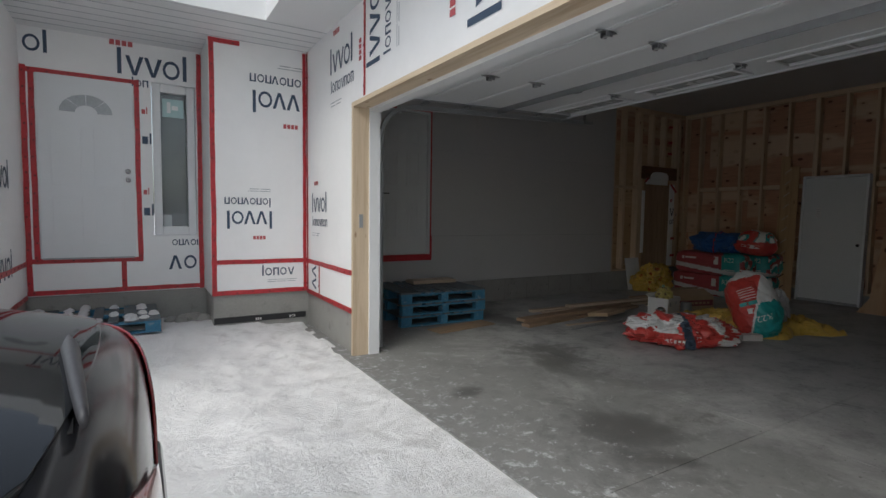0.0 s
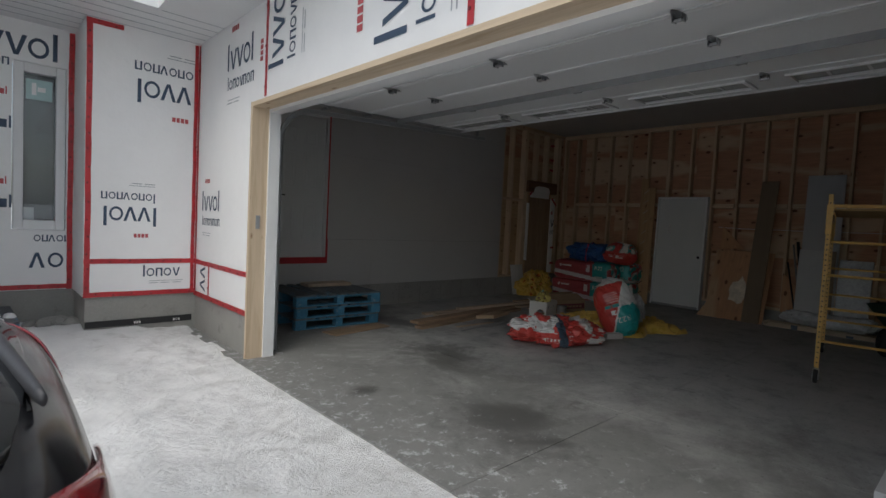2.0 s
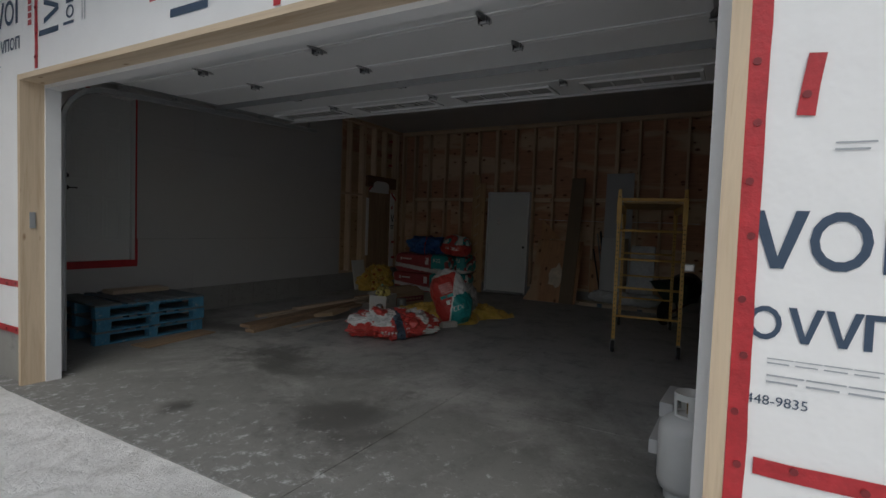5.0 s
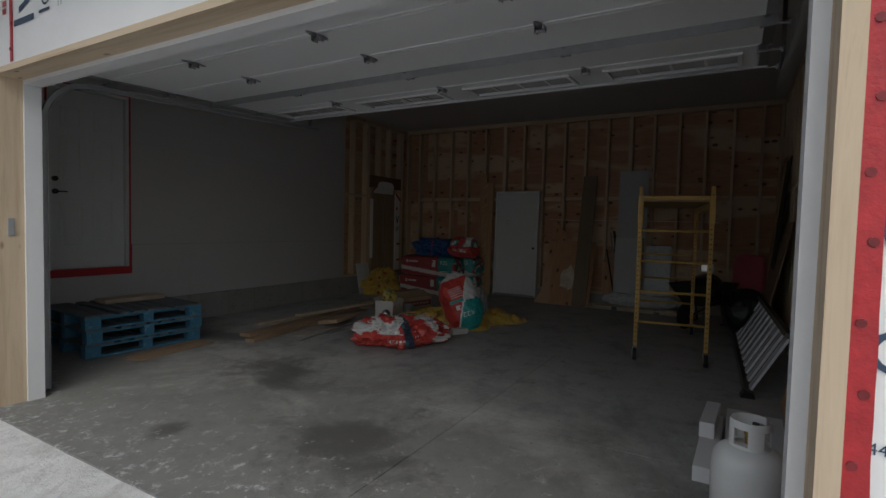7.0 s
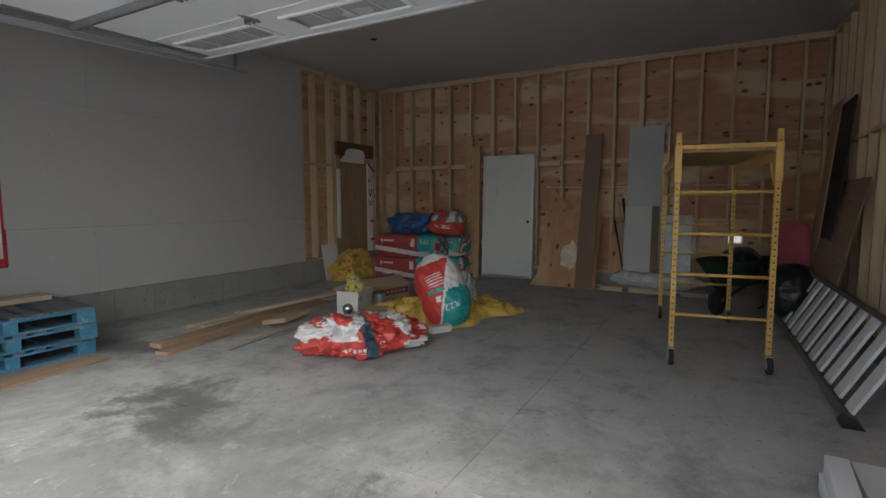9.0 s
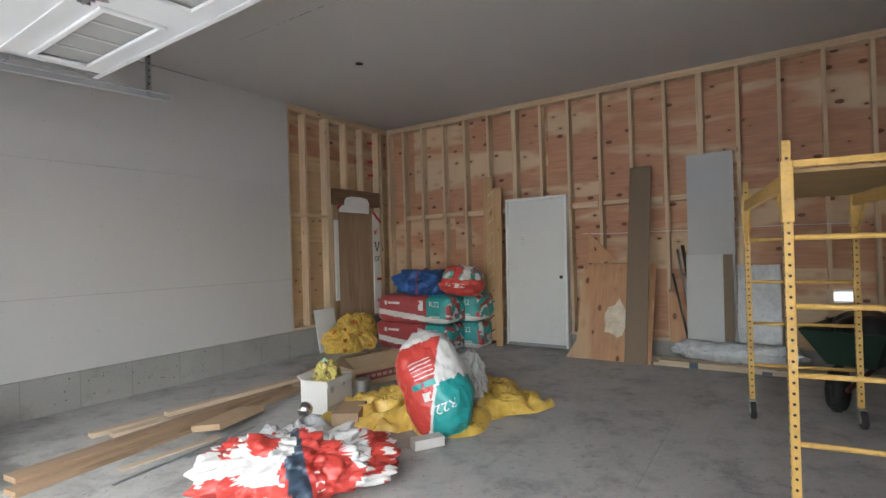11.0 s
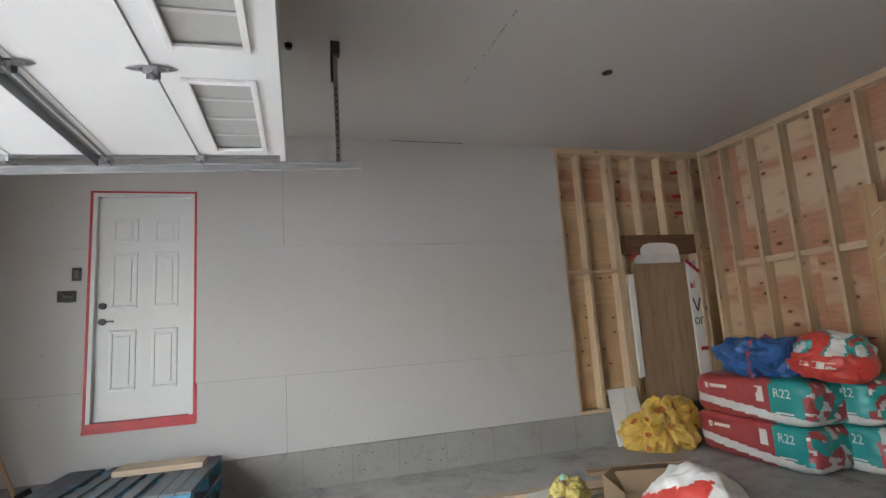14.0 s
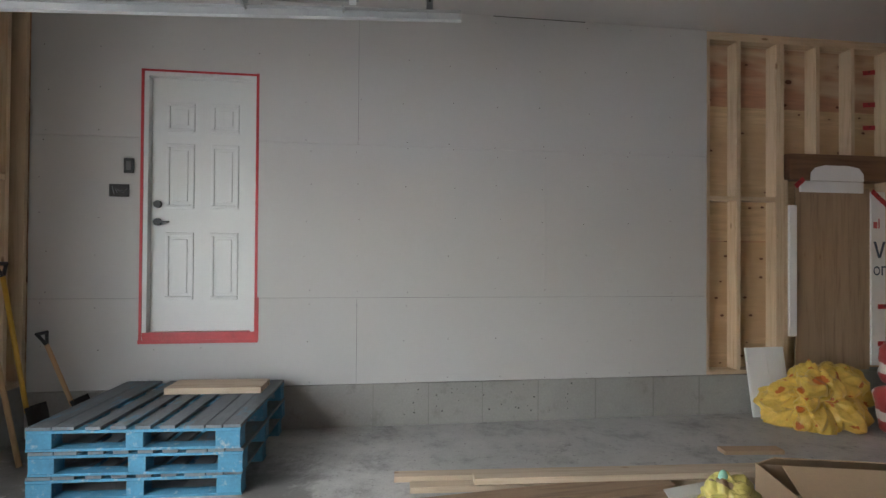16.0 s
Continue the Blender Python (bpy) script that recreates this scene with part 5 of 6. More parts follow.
for y in (-0.22, 0.22):
    bm = bmesh.new()
    cyl(bm, (0.64, y * 0.3, 0.19), (-1.0, y * 1.25, 0.58), 0.018, 10)
    part("handle", bm, plain("red_brown", (0.12, 0.035, 0.025), 0.6), wb, "dark red-brown wooden handle")
    bm = bmesh.new()
    cyl(bm, (-0.2, y, 0.33), (-0.32, y, 0.0), 0.014, 10)
    cyl(bm, (-0.32, y, 0.012), (-0.1, y, 0.012), 0.012, 8)
    part("leg", bm, BLACK, wb, "black steel leg")
BLACK_FILM = plain("black_film", (0.012, 0.012, 0.014), 0.35, vary=0.2)
sack("rubbish_bag", pose(8.95, 0.60, 0.34), (0.34, 0.24, 0.22), "black plastic rubbish bag in the wheelbarrow", "bag", lambda p: 0, [BLACK_FILM], 9.9, 2.3, 0.16)
sack("rubbish_bag", pose(8.50, 0.10, 0.0), (0.34, 0.28, 0.32), "black plastic rubbish bag on the floor", "bag", lambda p: 0, [BLACK_FILM], 5.9, 2.3, 0.16)

# ---- ladder on its side by the far wall ----
lad = empty("ladder", pose(5.42, 0.10, 0.0, 0, 0, 2.2) @ Matrix.Rotation(radians(28), 4, "X"))
tagged(lad, "long ladder with wide white treads lying on its side", "ladder")
RAILGREY = plain("rail_dark", (0.13, 0.12, 0.10), 0.6, vary=0.3, coarse=10)
for z in (0.02, 0.62):
    part("rail", boxes((0.0, 3.0, -0.04, 0.04, z - 0.02, z + 0.02)), RAILGREY, lad, "dark worn rail", bevel=0.004)
for k in range(10):
    x = 0.14 + 0.30 * k
    bm = bmesh.new()
    box(bm, -0.075, 0.075, -0.028, -0.005, 0.04, 0.60)
    ob = part("tread", bm, WHITE, lad, bevel=0.004)
    ob.location = (x, 0, 0)
part("foot", boxes((-0.12, 0.02, -0.05, 0.05, -0.03, 0.03)), BLACK, lad, "black rubber foot")

# ---- propane tank and white boards by the opening ----
tank = empty("propane_tank", pose(2.97, 0.15, 0.0, 0, 0, 20))
tagged(tank, "white steel propane cylinder with a collar handle", "gas cylinder")
prof = [(0.0, 0.035), (0.10, 0.035), (0.14, 0.06), (0.154, 0.10), (0.154, 0.36), (0.148, 0.395), (0.125, 0.425), (0.09, 0.445), (0.05, 0.455), (0.0, 0.457)]
bm = bmesh.new()
rows = [[bm.verts.new((r * math.cos(a), r * math.sin(a), z)) for a in [2 * math.pi * k / 40 for k in range(40)]] for r, z in prof[1:-1]]
for r0, r1 in zip(rows, rows[1:]):
    for k in range(40):
        bm.faces.new((r0[k], r0[(k + 1) % 40], r1[(k + 1) % 40], r1[k]))
bm.faces.new(rows[0][::-1]), bm.faces.new(rows[-1])
part("body", bm, TANK, tank, smooth=True)
bm = bmesh.new()
for k in range(40):
    a, b = 2 * math.pi * k / 40, 2 * math.pi * (k + 1) / 40
    gap = (k % 10) in (2, 3, 4, 5, 6)
    z0s = [(0.435, 0.46), (0.535, 0.57)] if gap else [(0.435, 0.57)]
    if 29 <= k <= 31:
        z0s = [(0.435, 0.47)]
    for z0, z1 in z0s:
        vs = [bm.verts.new((r * math.cos(t), r * math.sin(t), z)) for z in (z0, z1) for r, t in ((0.079, a), (0.085, a), (0.085, b), (0.079, b))]
        for q in ((0, 3, 2, 1), (4, 5, 6, 7), (0, 1, 5, 4), (1, 2, 6, 5), (2, 3, 7, 6), (3, 0, 4, 7)):
            bm.faces.new([vs[i] for i in q])
part("collar", bm, TANK, tank, "white collar with hand holes")
bm = bmesh.new()
cyl(bm, (0, 0, 0.45), (0, 0, 0.525), 0.022, 12)
cyl(bm, (-0.05, 0, 0.495), (0.03, 0, 0.495), 0.016, 12)
part("valve", bm, plain("brass", (0.45, 0.32, 0.12), 0.35, metal=0.9), tank, "brass valve")
bm = bmesh.new()
cyl(bm, (0, 0, 0.0), (0, 0, 0.05), 0.115, 32)
part("foot_ring", bm, TANK, tank)
part("label_lines", boxes(*[(-0.1565, -0.1545, -0.05 + 0.004 * k, 0.03, 0.15 + 0.016 * k, 0.155 + 0.016 * k) for k in range(6)]), GREYPRINT, tank)
for k, (p, q, z, wd, th) in enumerate((((3.45, 0.345), (4.43, 0.325), 0.0, 0.12, 0.09), ((3.50, 0.18), (4.58, 0.17), 0.0, 0.15, 0.11), ((3.45, -0.02), (4.70, -0.04), 0.0, 0.14, 0.06), ((3.92, 0.355), (4.40, 0.33), 0.092, 0.09, 0.10))):
    board("white_trim_board", p, q, wd, th, VINYL, "white trim board stacked on the floor by the wall", "board", z, group="white trim boards")

# ---- boards leaning on the far wall ----
def side_lean(name, x0, x1, zt, yf, mat, label, thick=0.014, skew=0.0):
    ang = math.degrees(math.atan2(yf - RY - 0.01, zt))
    ob = part(name, boxes((-(x1 - x0) / 2, (x1 - x0) / 2, -thick, 0, 0, zt)), mat)
    ob.matrix_basis = pose((x0 + x1) / 2, yf, 0.0) @ Matrix.Rotation(radians(skew), 4, "Y") @ Matrix.Rotation(radians(ang), 4, "X")
    return tagged(ob, label, name.replace("_", " ").split()[0])


side_lean("plywood_sheet", 7.55, 9.1, 1.60, -0.04, BROWN, "brown plywood sheet leaning on the side wall")
side_lean("board_tall", 8.4, 9.1, 2.47, -0.14, plain("black_board", (0.03, 0.028, 0.026), 0.7), "tall dark board leaning on the side wall")
side_lean("board_tall", 9.12, 9.6, 2.55, -0.12, TAN_Z, "tall tan board leaning on the side wall")
side_lean("board_long", 4.35, 4.75, 2.25, -0.16, TAN_Z, "long tan board leaning on the side wall", skew=3)
side_lean("board_long", 3.9, 4.1, 1.25, -0.10, BROWN, "short brown board leaning on the side wall", skew=-8)
side_lean("board_long", 4.9, 5.3, 1.0, -0.14, PLYLEAN, "reddish plywood offcut leaning on the side wall")
ob, s = sack("insulation_batt", pose(9.35, 0.05, 0.0, 8, 0, 80), (0.22, 0.10, 0.55), "pink insulation batt standing by the wall", "insulation", lambda p: 0, [plain("pink_batt", (0.45, 0.10, 0.13), 0.9, vary=0.2)], 3.0, 5.0, 0.08, 14)

# ---- shovels in the front corner ----
def shovel(x, y, lean, mat, grip, blade, label, ln=1.25):
    s = empty("shovel", pose(x, y, 0.0) @ Matrix.Rotation(radians(lean), 4, "Y"))
    tagged(s, label, "shovel", group="shovels")
    bm = bmesh.new()
    cyl(bm, (0, 0, 0.32), (0, 0, ln), 0.016, 12)
    part("shaft", bm, mat, s, smooth=True)
    bm = bmesh.new()
    cyl(bm, (0, -0.06, ln + 0.09), (0, 0.06, ln + 0.09), 0.014, 10)
    for k in (-1, 1):
        cyl(bm, (0, 0.0, ln - 0.01), (0, 0.055 * k, ln + 0.09), 0.012, 8)
    part("grip", bm, grip, s, "black D-shaped grip")
    bm = bmesh.new()
    rows = []
    for i in range(7):
        z = 0.36 * i / 6
        w = 0.11 if z > 0.10 else 0.05 + 0.06 * (z / 0.10)
        rows.append([bm.verts.new((0.05 * (u * u) - 0.01 + 0.03 * math.sin(z * 6), u * w, z)) for u in (-1, -0.5, 0, 0.5, 1)])
    for r0, r1 in zip(rows, rows[1:]):
        for k in range(4):
            bm.faces.new((r0[k], r0[k + 1], r1[k + 1], r1[k]))
    b = part("blade", bm, blade, s, "dark steel blade", smooth=True)
    b.modifiers.new("thick", "SOLIDIFY").thickness = 0.004


shovel(2.42, 6.48, -10, plain("yellow_shaft", (0.55, 0.33, 0.05), 0.5), BLACK, RUBBER, "yellow-shafted shovel leaning in the corner", 1.3)
shovel(2.66, 6.70, -22, lumber("ash_shaft", 2, (0.5, 0.34, 0.2), (0.4, 0.26, 0.14)), BLACK, RUBBER, "wooden-shafted shovel leaning in the corner", 0.82)
bm = bmesh.new()
cyl(bm, (2.42, 6.32, 0.0), (2.13, 6.30, 1.5), 0.017, 12)
tagged(part("wooden_pole", bm, TAN_Z, smooth=True), "bare wooden pole leaning on the studs", "pole")

# ---- switch and outlet on the drywall ----
for nm, x, z, w, h, lb in (("light_switch", 2.83, 2.15, 0.075, 0.12, "dark wall switch box on the drywall"), ("outlet_box", 2.76, 1.95, 0.15, 0.10, "open outlet box with loose wires in the drywall")):
    bx = empty(nm, pose(x, LY - 0.001, z))
    tagged(bx, lb, "electrical box")
    part("box", boxes((-w / 2, w / 2, -0.008, 0.0, -h / 2, h / 2)), BLACK, bx, bevel=0.003)
    if nm == "light_switch":
        part("rocker", boxes((-0.018, 0.018, -0.013, -0.0085, -0.035, 0.035)), plain("grey_rocker", (0.09, 0.09, 0.09), 0.4), bx)
    else:
        bm = bmesh.new()
        for k in range(5):
            cyl(bm, (-0.05 + 0.02 * k, -0.009, 0.03 - 0.012 * k), (-0.03 + 0.022 * k, -0.02, -0.03 + 0.01 * k), 0.003, 6)
        part("wires", bm, STEEL, bx, "loose pale wires")
# grey keypad on the jamb
kp = part("keypad", boxes((1.885, 1.925, O1 - 0.012, O1 - 0.001, 1.27, 1.40)), plain("grey_plastic", (0.30, 0.31, 0.32), 0.5), bevel=0.003)
tagged(kp, "small grey plastic keypad on the jamb", "keypad")

# ---- porch odds and ends ----
part("membrane_strip", boxes((JX + 0.02, FX - 0.02, JY + 0.005, JY + 0.018, 0.10, 0.17)), BLACK, wall_jut, "black foundation membrane edge")
word(wall_jut, on_y(JY + 0.003, 1.22, 0.115), "bbb", 0.03, LIGHT_PRINT)
word(wall_jut, on_y(JY + 0.003, 1.62, 0.115), "bob", 0.03, LIGHT_PRINT)
for k in range(14):
    r = random.Random(k)
    bm = bmesh.new()
    bmesh.ops.create_icosphere(bm, subdivisions=2, radius=r.uniform(0.05, 0.10))
    for v in bm.verts:
        v.co *= 1 + 0.35 * noise.noise(v.co * 9 + Vector((k, 0, 0)))
        v.co.z *= 0.7
    ob = part("rock", bm, CURB)
    ob.location = (0.30 + 0.42 * r.random(), 6.95 + 0.25 * r.random(), 0.10)
    tagged(ob, "grey broken stone by the foundation", "rock", group="rubble")

# ---- the parked car: a dark hatchback whose tail points to the garage ----
from mathutils import bvhtree

PAINT, pb, _l = material("dark_car_paint")
pb.inputs["Base Color"].default_value = (0.012, 0.012, 0.014, 1)
pb.inputs["Roughness"].default_value = 0.14
pb.inputs["Specular IOR Level"].default_value = 0.5
pb.inputs["Coat Weight"].default_value = 0.0
bump(PAINT, pb, noise_tex(PAINT, coords(PAINT), 160, 4), 0.03, 0.002)
CARGLASS, cb, _l = material("dark_car_glass")
cb.inputs["Base Color"].default_value = (0.006, 0.007, 0.008, 1)
cb.inputs["Roughness"].default_value = 0.05
cb.inputs["Specular IOR Level"].default_value = 0.5
LENS, lb_, _l = material("red_lens")
lb_.inputs["Base Color"].default_value = (0.20, 0.010, 0.013, 1)
lb_.inputs["Roughness"].default_value = 0.12
lb_.inputs["Coat Weight"].default_value = 1.0


def car():
    c = empty("car", pose(-0.012, 1.58, 0.0))
    tagged(c, "dark parked hatchback with red tail lights and a rear wiper", "car")
    # stations along the car: x, half width at the belt, belt height, top height, half width at the top
    st = [(0.078, 0.42, 0.76, 0.84, 0.34), (0.06, 0.62, 0.90, 0.985, 0.52), (-0.02, 0.76, 0.965, 1.06, 0.60), (-0.14, 0.81, 0.98, 1.09, 0.62), (-0.45, 0.84, 0.98, 1.155, 0.62), (-0.80, 0.85, 0.97, 1.245, 0.60), (-1.15, 0.86, 0.96, 1.33, 0.58),
          (-1.7, 0.87, 0.95, 1.39, 0.58), (-2.3, 0.87, 0.95, 1.39, 0.58), (-2.75, 0.87, 0.94, 1.28, 0.59), (-3.2, 0.86, 0.93, 1.05, 0.64), (-3.7, 0.83, 0.90, 0.97, 0.64), (-4.1, 0.75, 0.78, 0.84, 0.58), (-4.25, 0.52, 0.64, 0.68, 0.42)]

    def ring(s):
        x, w, zb, zt, wt = s
        half = [(0.0, 0.22), (w * 0.80, 0.22), (w * 0.96, 0.32), (w, 0.55), (w * 0.995, zb - 0.12), (w * 0.97, zb), (wt + (w - wt) * 0.45, zb + (zt - zb) * 0.55), (wt, zt - 0.03 * min(1, (zt - zb) * 4)), (wt * 0.55, zt + 0.02), (0.0, zt + 0.036)]
        return half

    bm = bmesh.new()
    rows = []
    for s in st:
        h = ring(s)
        pts = h + [(-y, z) for y, z in h[-2:0:-1]]
        rows.append([bm.verts.new((s[0], y, z)) for y, z in pts])
    n = len(rows[0])
    for r0, r1 in zip(rows, rows[1:]):
        for k in range(n):
            bm.faces.new((r0[k], r0[(k + 1) % n], r1[(k + 1) % n], r1[k]))
    bm.faces.new(rows[0]), bm.faces.new(rows[-1][::-1])
    body = part("body", bm, PAINT, c, smooth=True)
    sub = body.modifiers.new("round", "SUBSURF")
    sub.levels = sub.render_levels = 2

    bpy.context.view_layer.update()
    shell = bvhtree.BVHTree.FromObject(body, bpy.context.evaluated_depsgraph_get())

    def skin(name, rays, lift, mat, parent, label):
        """A pane that lies on the body: a grid of (from, towards) rays that meet it."""
        b = bmesh.new()
        rr = []
        for row in rays:
            vs = []
            for o, d in row:
                p, nrm, _i, _d = shell.ray_cast(Vector(o), Vector(d))
                vs.append(b.verts.new(p + nrm * lift))
            rr.append(vs)
        for r0, r1 in zip(rr, rr[1:]):
            for k in range(len(r0) - 1):
                b.faces.new((r0[k], r0[k + 1], r1[k + 1], r1[k]))
        ob = part(name, b, mat, parent, label, smooth=True)
        t = ob.modifiers.new("thick", "SOLIDIFY")
        t.thickness, t.offset = 0.008, 0.0
        return ob

    us = [k / 16 for k in range(-16, 17)]
    outline = [(-0.03, 0.48), (-0.045, 0.58), (-0.08, 0.655), (-0.15, 0.69), (-0.30, 0.70), (-0.50, 0.68), (-0.75, 0.64), (-1.0, 0.59)]
    outline = [(a[0] + (b[0] - a[0]) * k / 5, a[1] + (b[1] - a[1]) * k / 5) for a, b in zip(outline, outline[1:]) for k in range(5)] + outline[-1:]
    skin("rear_window", [[((x - 0.03 * u * u, w * u, 2.0), (0, 0, -1)) for u in us] for x, w in outline], 0.006, CARGLASS, c, "dark tinted rear window")
    # wiper: a rounded pivot cover, a tapered arm and a broad dark blade under it
    bm = bmesh.new()
    rows = []
    for k in range(13):
        u = k / 12
        half = 0.012 * (1 - u) ** 0.6 + 0.006 if k else 0.008
        high = 0.014 * (1 - u) ** 0.5 + 0.012
        y, lift = -0.01 - 0.40 * u, 1.115 - 0.03 * u
        cx = -0.075 + 0.055 * u
        rows.append([bm.verts.new((cx + half * math.cos(t), y, lift + high * math.sin(t))) for t in [math.pi * 2 * q / 12 for q in range(12)]])
    for r0, r1 in zip(rows, rows[1:]):
        for k in range(12):
            bm.faces.new((r0[k], r0[(k + 1) % 12], r1[(k + 1) % 12], r1[k]))
    bm.faces.new(rows[0]), bm.faces.new(rows[-1][::-1])
    arm = part("wiper", bm, plain("grey_cover", (0.05, 0.05, 0.055), 0.45, vary=0.15), c, "dark grey rear wiper arm", smooth=True)
    bl = bmesh.new()
    lo, hi = ([bl.verts.new((x, y, 1.095 - 0.03 * (-y / 0.4) + d)) for x, y in ((-0.10, -0.03), (-0.125, -0.12), (-0.12, -0.24), (-0.085, -0.36), (-0.055, -0.42), (-0.035, -0.40), (-0.05, -0.2), (-0.075, -0.04))] for d in (-0.012, 0.004))
    bl.faces.new(lo), bl.faces.new(hi[::-1])
    for k in range(8):
        bl.faces.new((lo[k], lo[(k + 1) % 8], hi[(k + 1) % 8], hi[k]))
    part("wiper_blade", bl, RUBBER, arm)
    for s in (-1, 1):
        mid = Vector((-0.45, s * 0.30, 0.80))
        rays = []
        for e in range(-18, 25, 3):
            row = []
            for q in range(-4, 77, 5):
                d = Vector((math.cos(radians(e)) * math.cos(radians(q)), s * math.cos(radians(e)) * math.sin(radians(q)), math.sin(radians(e - 0.0017 * (q - 76) ** 2))))
                row.append((mid + d * 2, -d))
            rays.append(row)
        skin("tail_light", rays, 0.010, LENS, c, "glossy red tail light")
        b = bmesh.new()
        rr = [[b.verts.new((x, s * (w + 0.004), z)) for w, z in ((0.845, 0.97), (0.73, 1.20), (0.65, 1.34))] for x in (-1.7, -2.1, -2.6)]
        for r0, r1 in zip(rr, rr[1:]):
            for k in range(2):
                b.faces.new((r0[k], r0[k + 1], r1[k + 1], r1[k]))
        part("side_window", b, CARGLASS, c, "dark side window", smooth=True)
        for x in (-0.85, -3.40):
            wh = bmesh.new()
            cyl(wh, (x, s * 0.66, 0.31), (x, s * 0.875, 0.31), 0.31, 32)
            wheel = part("wheel", wh, RUBBER, c, "black tyre", bevel=0.012)
            rim = bmesh.new()
            cyl(rim, (x, s * 0.87, 0.31), (x, s * 0.885, 0.31), 0.20, 24)
            part("rim", rim, STEEL, wheel, "grey alloy rim")
    part("bumper", boxes((-0.10, 0.11, -0.64, 0.64, 0.38, 0.62)), PAINT, c, bevel=0.03)


car()

# ---- framing and sheets, piece by piece ----
def piece(name, owner, mat, *args, label=""):
    """One board or sheet: its mesh lies round its own origin, so that its grain is its own."""
    x0, x1, y0, y1, z0, z1 = args
    c = Vector(((x0 + x1) / 2, (y0 + y1) / 2, (z0 + z1) / 2))
    ob = part(name, boxes((x0 - c.x, x1 - c.x, y0 - c.y, y1 - c.y, z0 - c.z, z1 - c.z)), mat, owner, label)
    ob.location = c
    return ob


# back wall
piece("curb", wall_back, CURB, BX - 0.012, BX + 0.15, RY, LY - 0.02, -0.05, 0.20, label="poured concrete curb")
for z0, z1, off in ((0.2, 1.098, 0.0), (1.104, 2.316, 1.2), (2.322, CZ, 0.4)):
    y = RY - 0.15 - off
    while y < LY + 0.15:
        a, b = max(y, RY - 0.15), min(y + 2.437, LY + 0.15)
        if b - a > 0.1:
            piece("sheathing_panel", wall_back, PLY_Y, BX + 0.14, BX + 0.152, a, b, z0, z1)
        y += 2.44
BSTUDS = [6.87, 6.54, 6.15, 5.72, 5.31, 4.89, 4.45, 4.03, 3.62, 3.19, 2.78, 2.37, 1.97, 1.57, 1.16, 0.75, 0.34, -0.07, -0.33]
for i, y in enumerate(BSTUDS):
    w = 0.034 if i in (6, 12) else 0.019
    piece("stud", wall_back, STUD, BX, BX + 0.139, y - w, y + w, 0.24, CZ - 0.078)
piece("sole_plate", wall_back, RAIL_Y, BX, BX + 0.139, RY, LY, 0.201, 0.239)
for k in range(2):
    piece("top_plate", wall_back, RAIL_Y, BX, BX + 0.139, RY, LY, CZ - 0.076 + 0.038 * k, CZ - 0.040 + 0.038 * k)
for a, b in zip(BSTUDS[1:], BSTUDS[2:]):
    piece("blocking", wall_back, RAIL_Y, BX + 0.003, BX + 0.137, b + 0.035, a - 0.035, 1.97 + random.uniform(-0.03, 0.03), 2.03)

# house-side wall: drywall sheets up to the bare bay
def sheet(pts, owner=wall_left):
    bm = bmesh.new()
    front = [bm.verts.new((x, LY, z)) for x, z in pts]
    back = [bm.verts.new((x, LY + 0.0127, z)) for x, z in pts]
    bm.faces.new(front)
    bm.faces.new(back[::-1])
    n = len(pts)
    for i in range(n):
        bm.faces.new((front[i], front[(i + 1) % n], back[(i + 1) % n], back[i]))
    return part("drywall_sheet", bm, DRYWALL, owner)


E = 7.836
G = 0.0012
sheet([(FI, 0.358), (4.64 - G, 0.358), (4.64 - G, 1.083), (3.81, 1.083), (3.81, 0.75), (2.94, 0.75), (2.94, 1.083), (FI, 1.083)])
sheet([(4.64 + G, 0.358), (7.117 - G / 2, 0.358), (7.117 - G / 2, 1.083), (4.64 + G, 1.083)])
sheet([(7.117 + G / 2, 0.358), (E, 0.358), (E, 1.083), (7.117 + G / 2, 1.083)])
sheet([(FI, 1.0855), (2.94, 1.0855), (2.94, 2.378), (FI, 2.378)])
sheet([(3.81, 1.0855), (6.29 - G / 2, 1.0855), (6.29 - G / 2, 2.378), (3.81, 2.378)])
sheet([(6.29 + G / 2, 1.0855), (E, 1.0855), (E, 2.378), (6.29 + G / 2, 2.378)])
sheet([(FI, 2.3805), (2.94, 2.3805), (2.94, 2.92), (3.81, 2.92), (3.81, 2.3805), (4.64 - G, 2.3805), (4.64 - G, CZ), (FI, CZ)])
sheet([(4.64 + G, 2.3805), (E, 2.3805), (E, CZ), (4.64 + G, CZ)])
part("backing", boxes((FI, 2.93, LY + 0.02, LY + 0.155, 0.36, CZ), (3.82, E, LY + 0.02, LY + 0.155, 0.36, CZ), (2.93, 3.82, LY + 0.115, LY + 0.155, 0.36, CZ),
                      (2.93, 3.82, LY + 0.02, LY + 0.115, 0.36, 0.765), (2.93, 3.82, LY + 0.02, LY + 0.115, 2.945, CZ)), DARKGAP, wall_left)
screws = bmesh.new()
for i in range(15):
    x = 2.2 + 0.406 * i
    for z in (0.40, 0.70, 1.04, 1.13, 1.45, 1.75, 2.05, 2.34, 2.42, 2.75, 3.1, 3.5):
        if x < E and not (2.85 < x < 3.9 and 0.7 < z < 3.0) and random.random() < 0.9:
            xx, zz = x + random.uniform(-0.03, 0.03), z + random.uniform(-0.03, 0.03)
            cyl(screws, (xx, LY - 0.0006, zz), (xx, LY + 0.003, zz), 0.0045, 6)
tagged(part("drywall_screws", screws, plain("screw_dark", (0.12, 0.11, 0.10), 0.6), wall_left, "dark drywall screw heads"), kind="stuff")
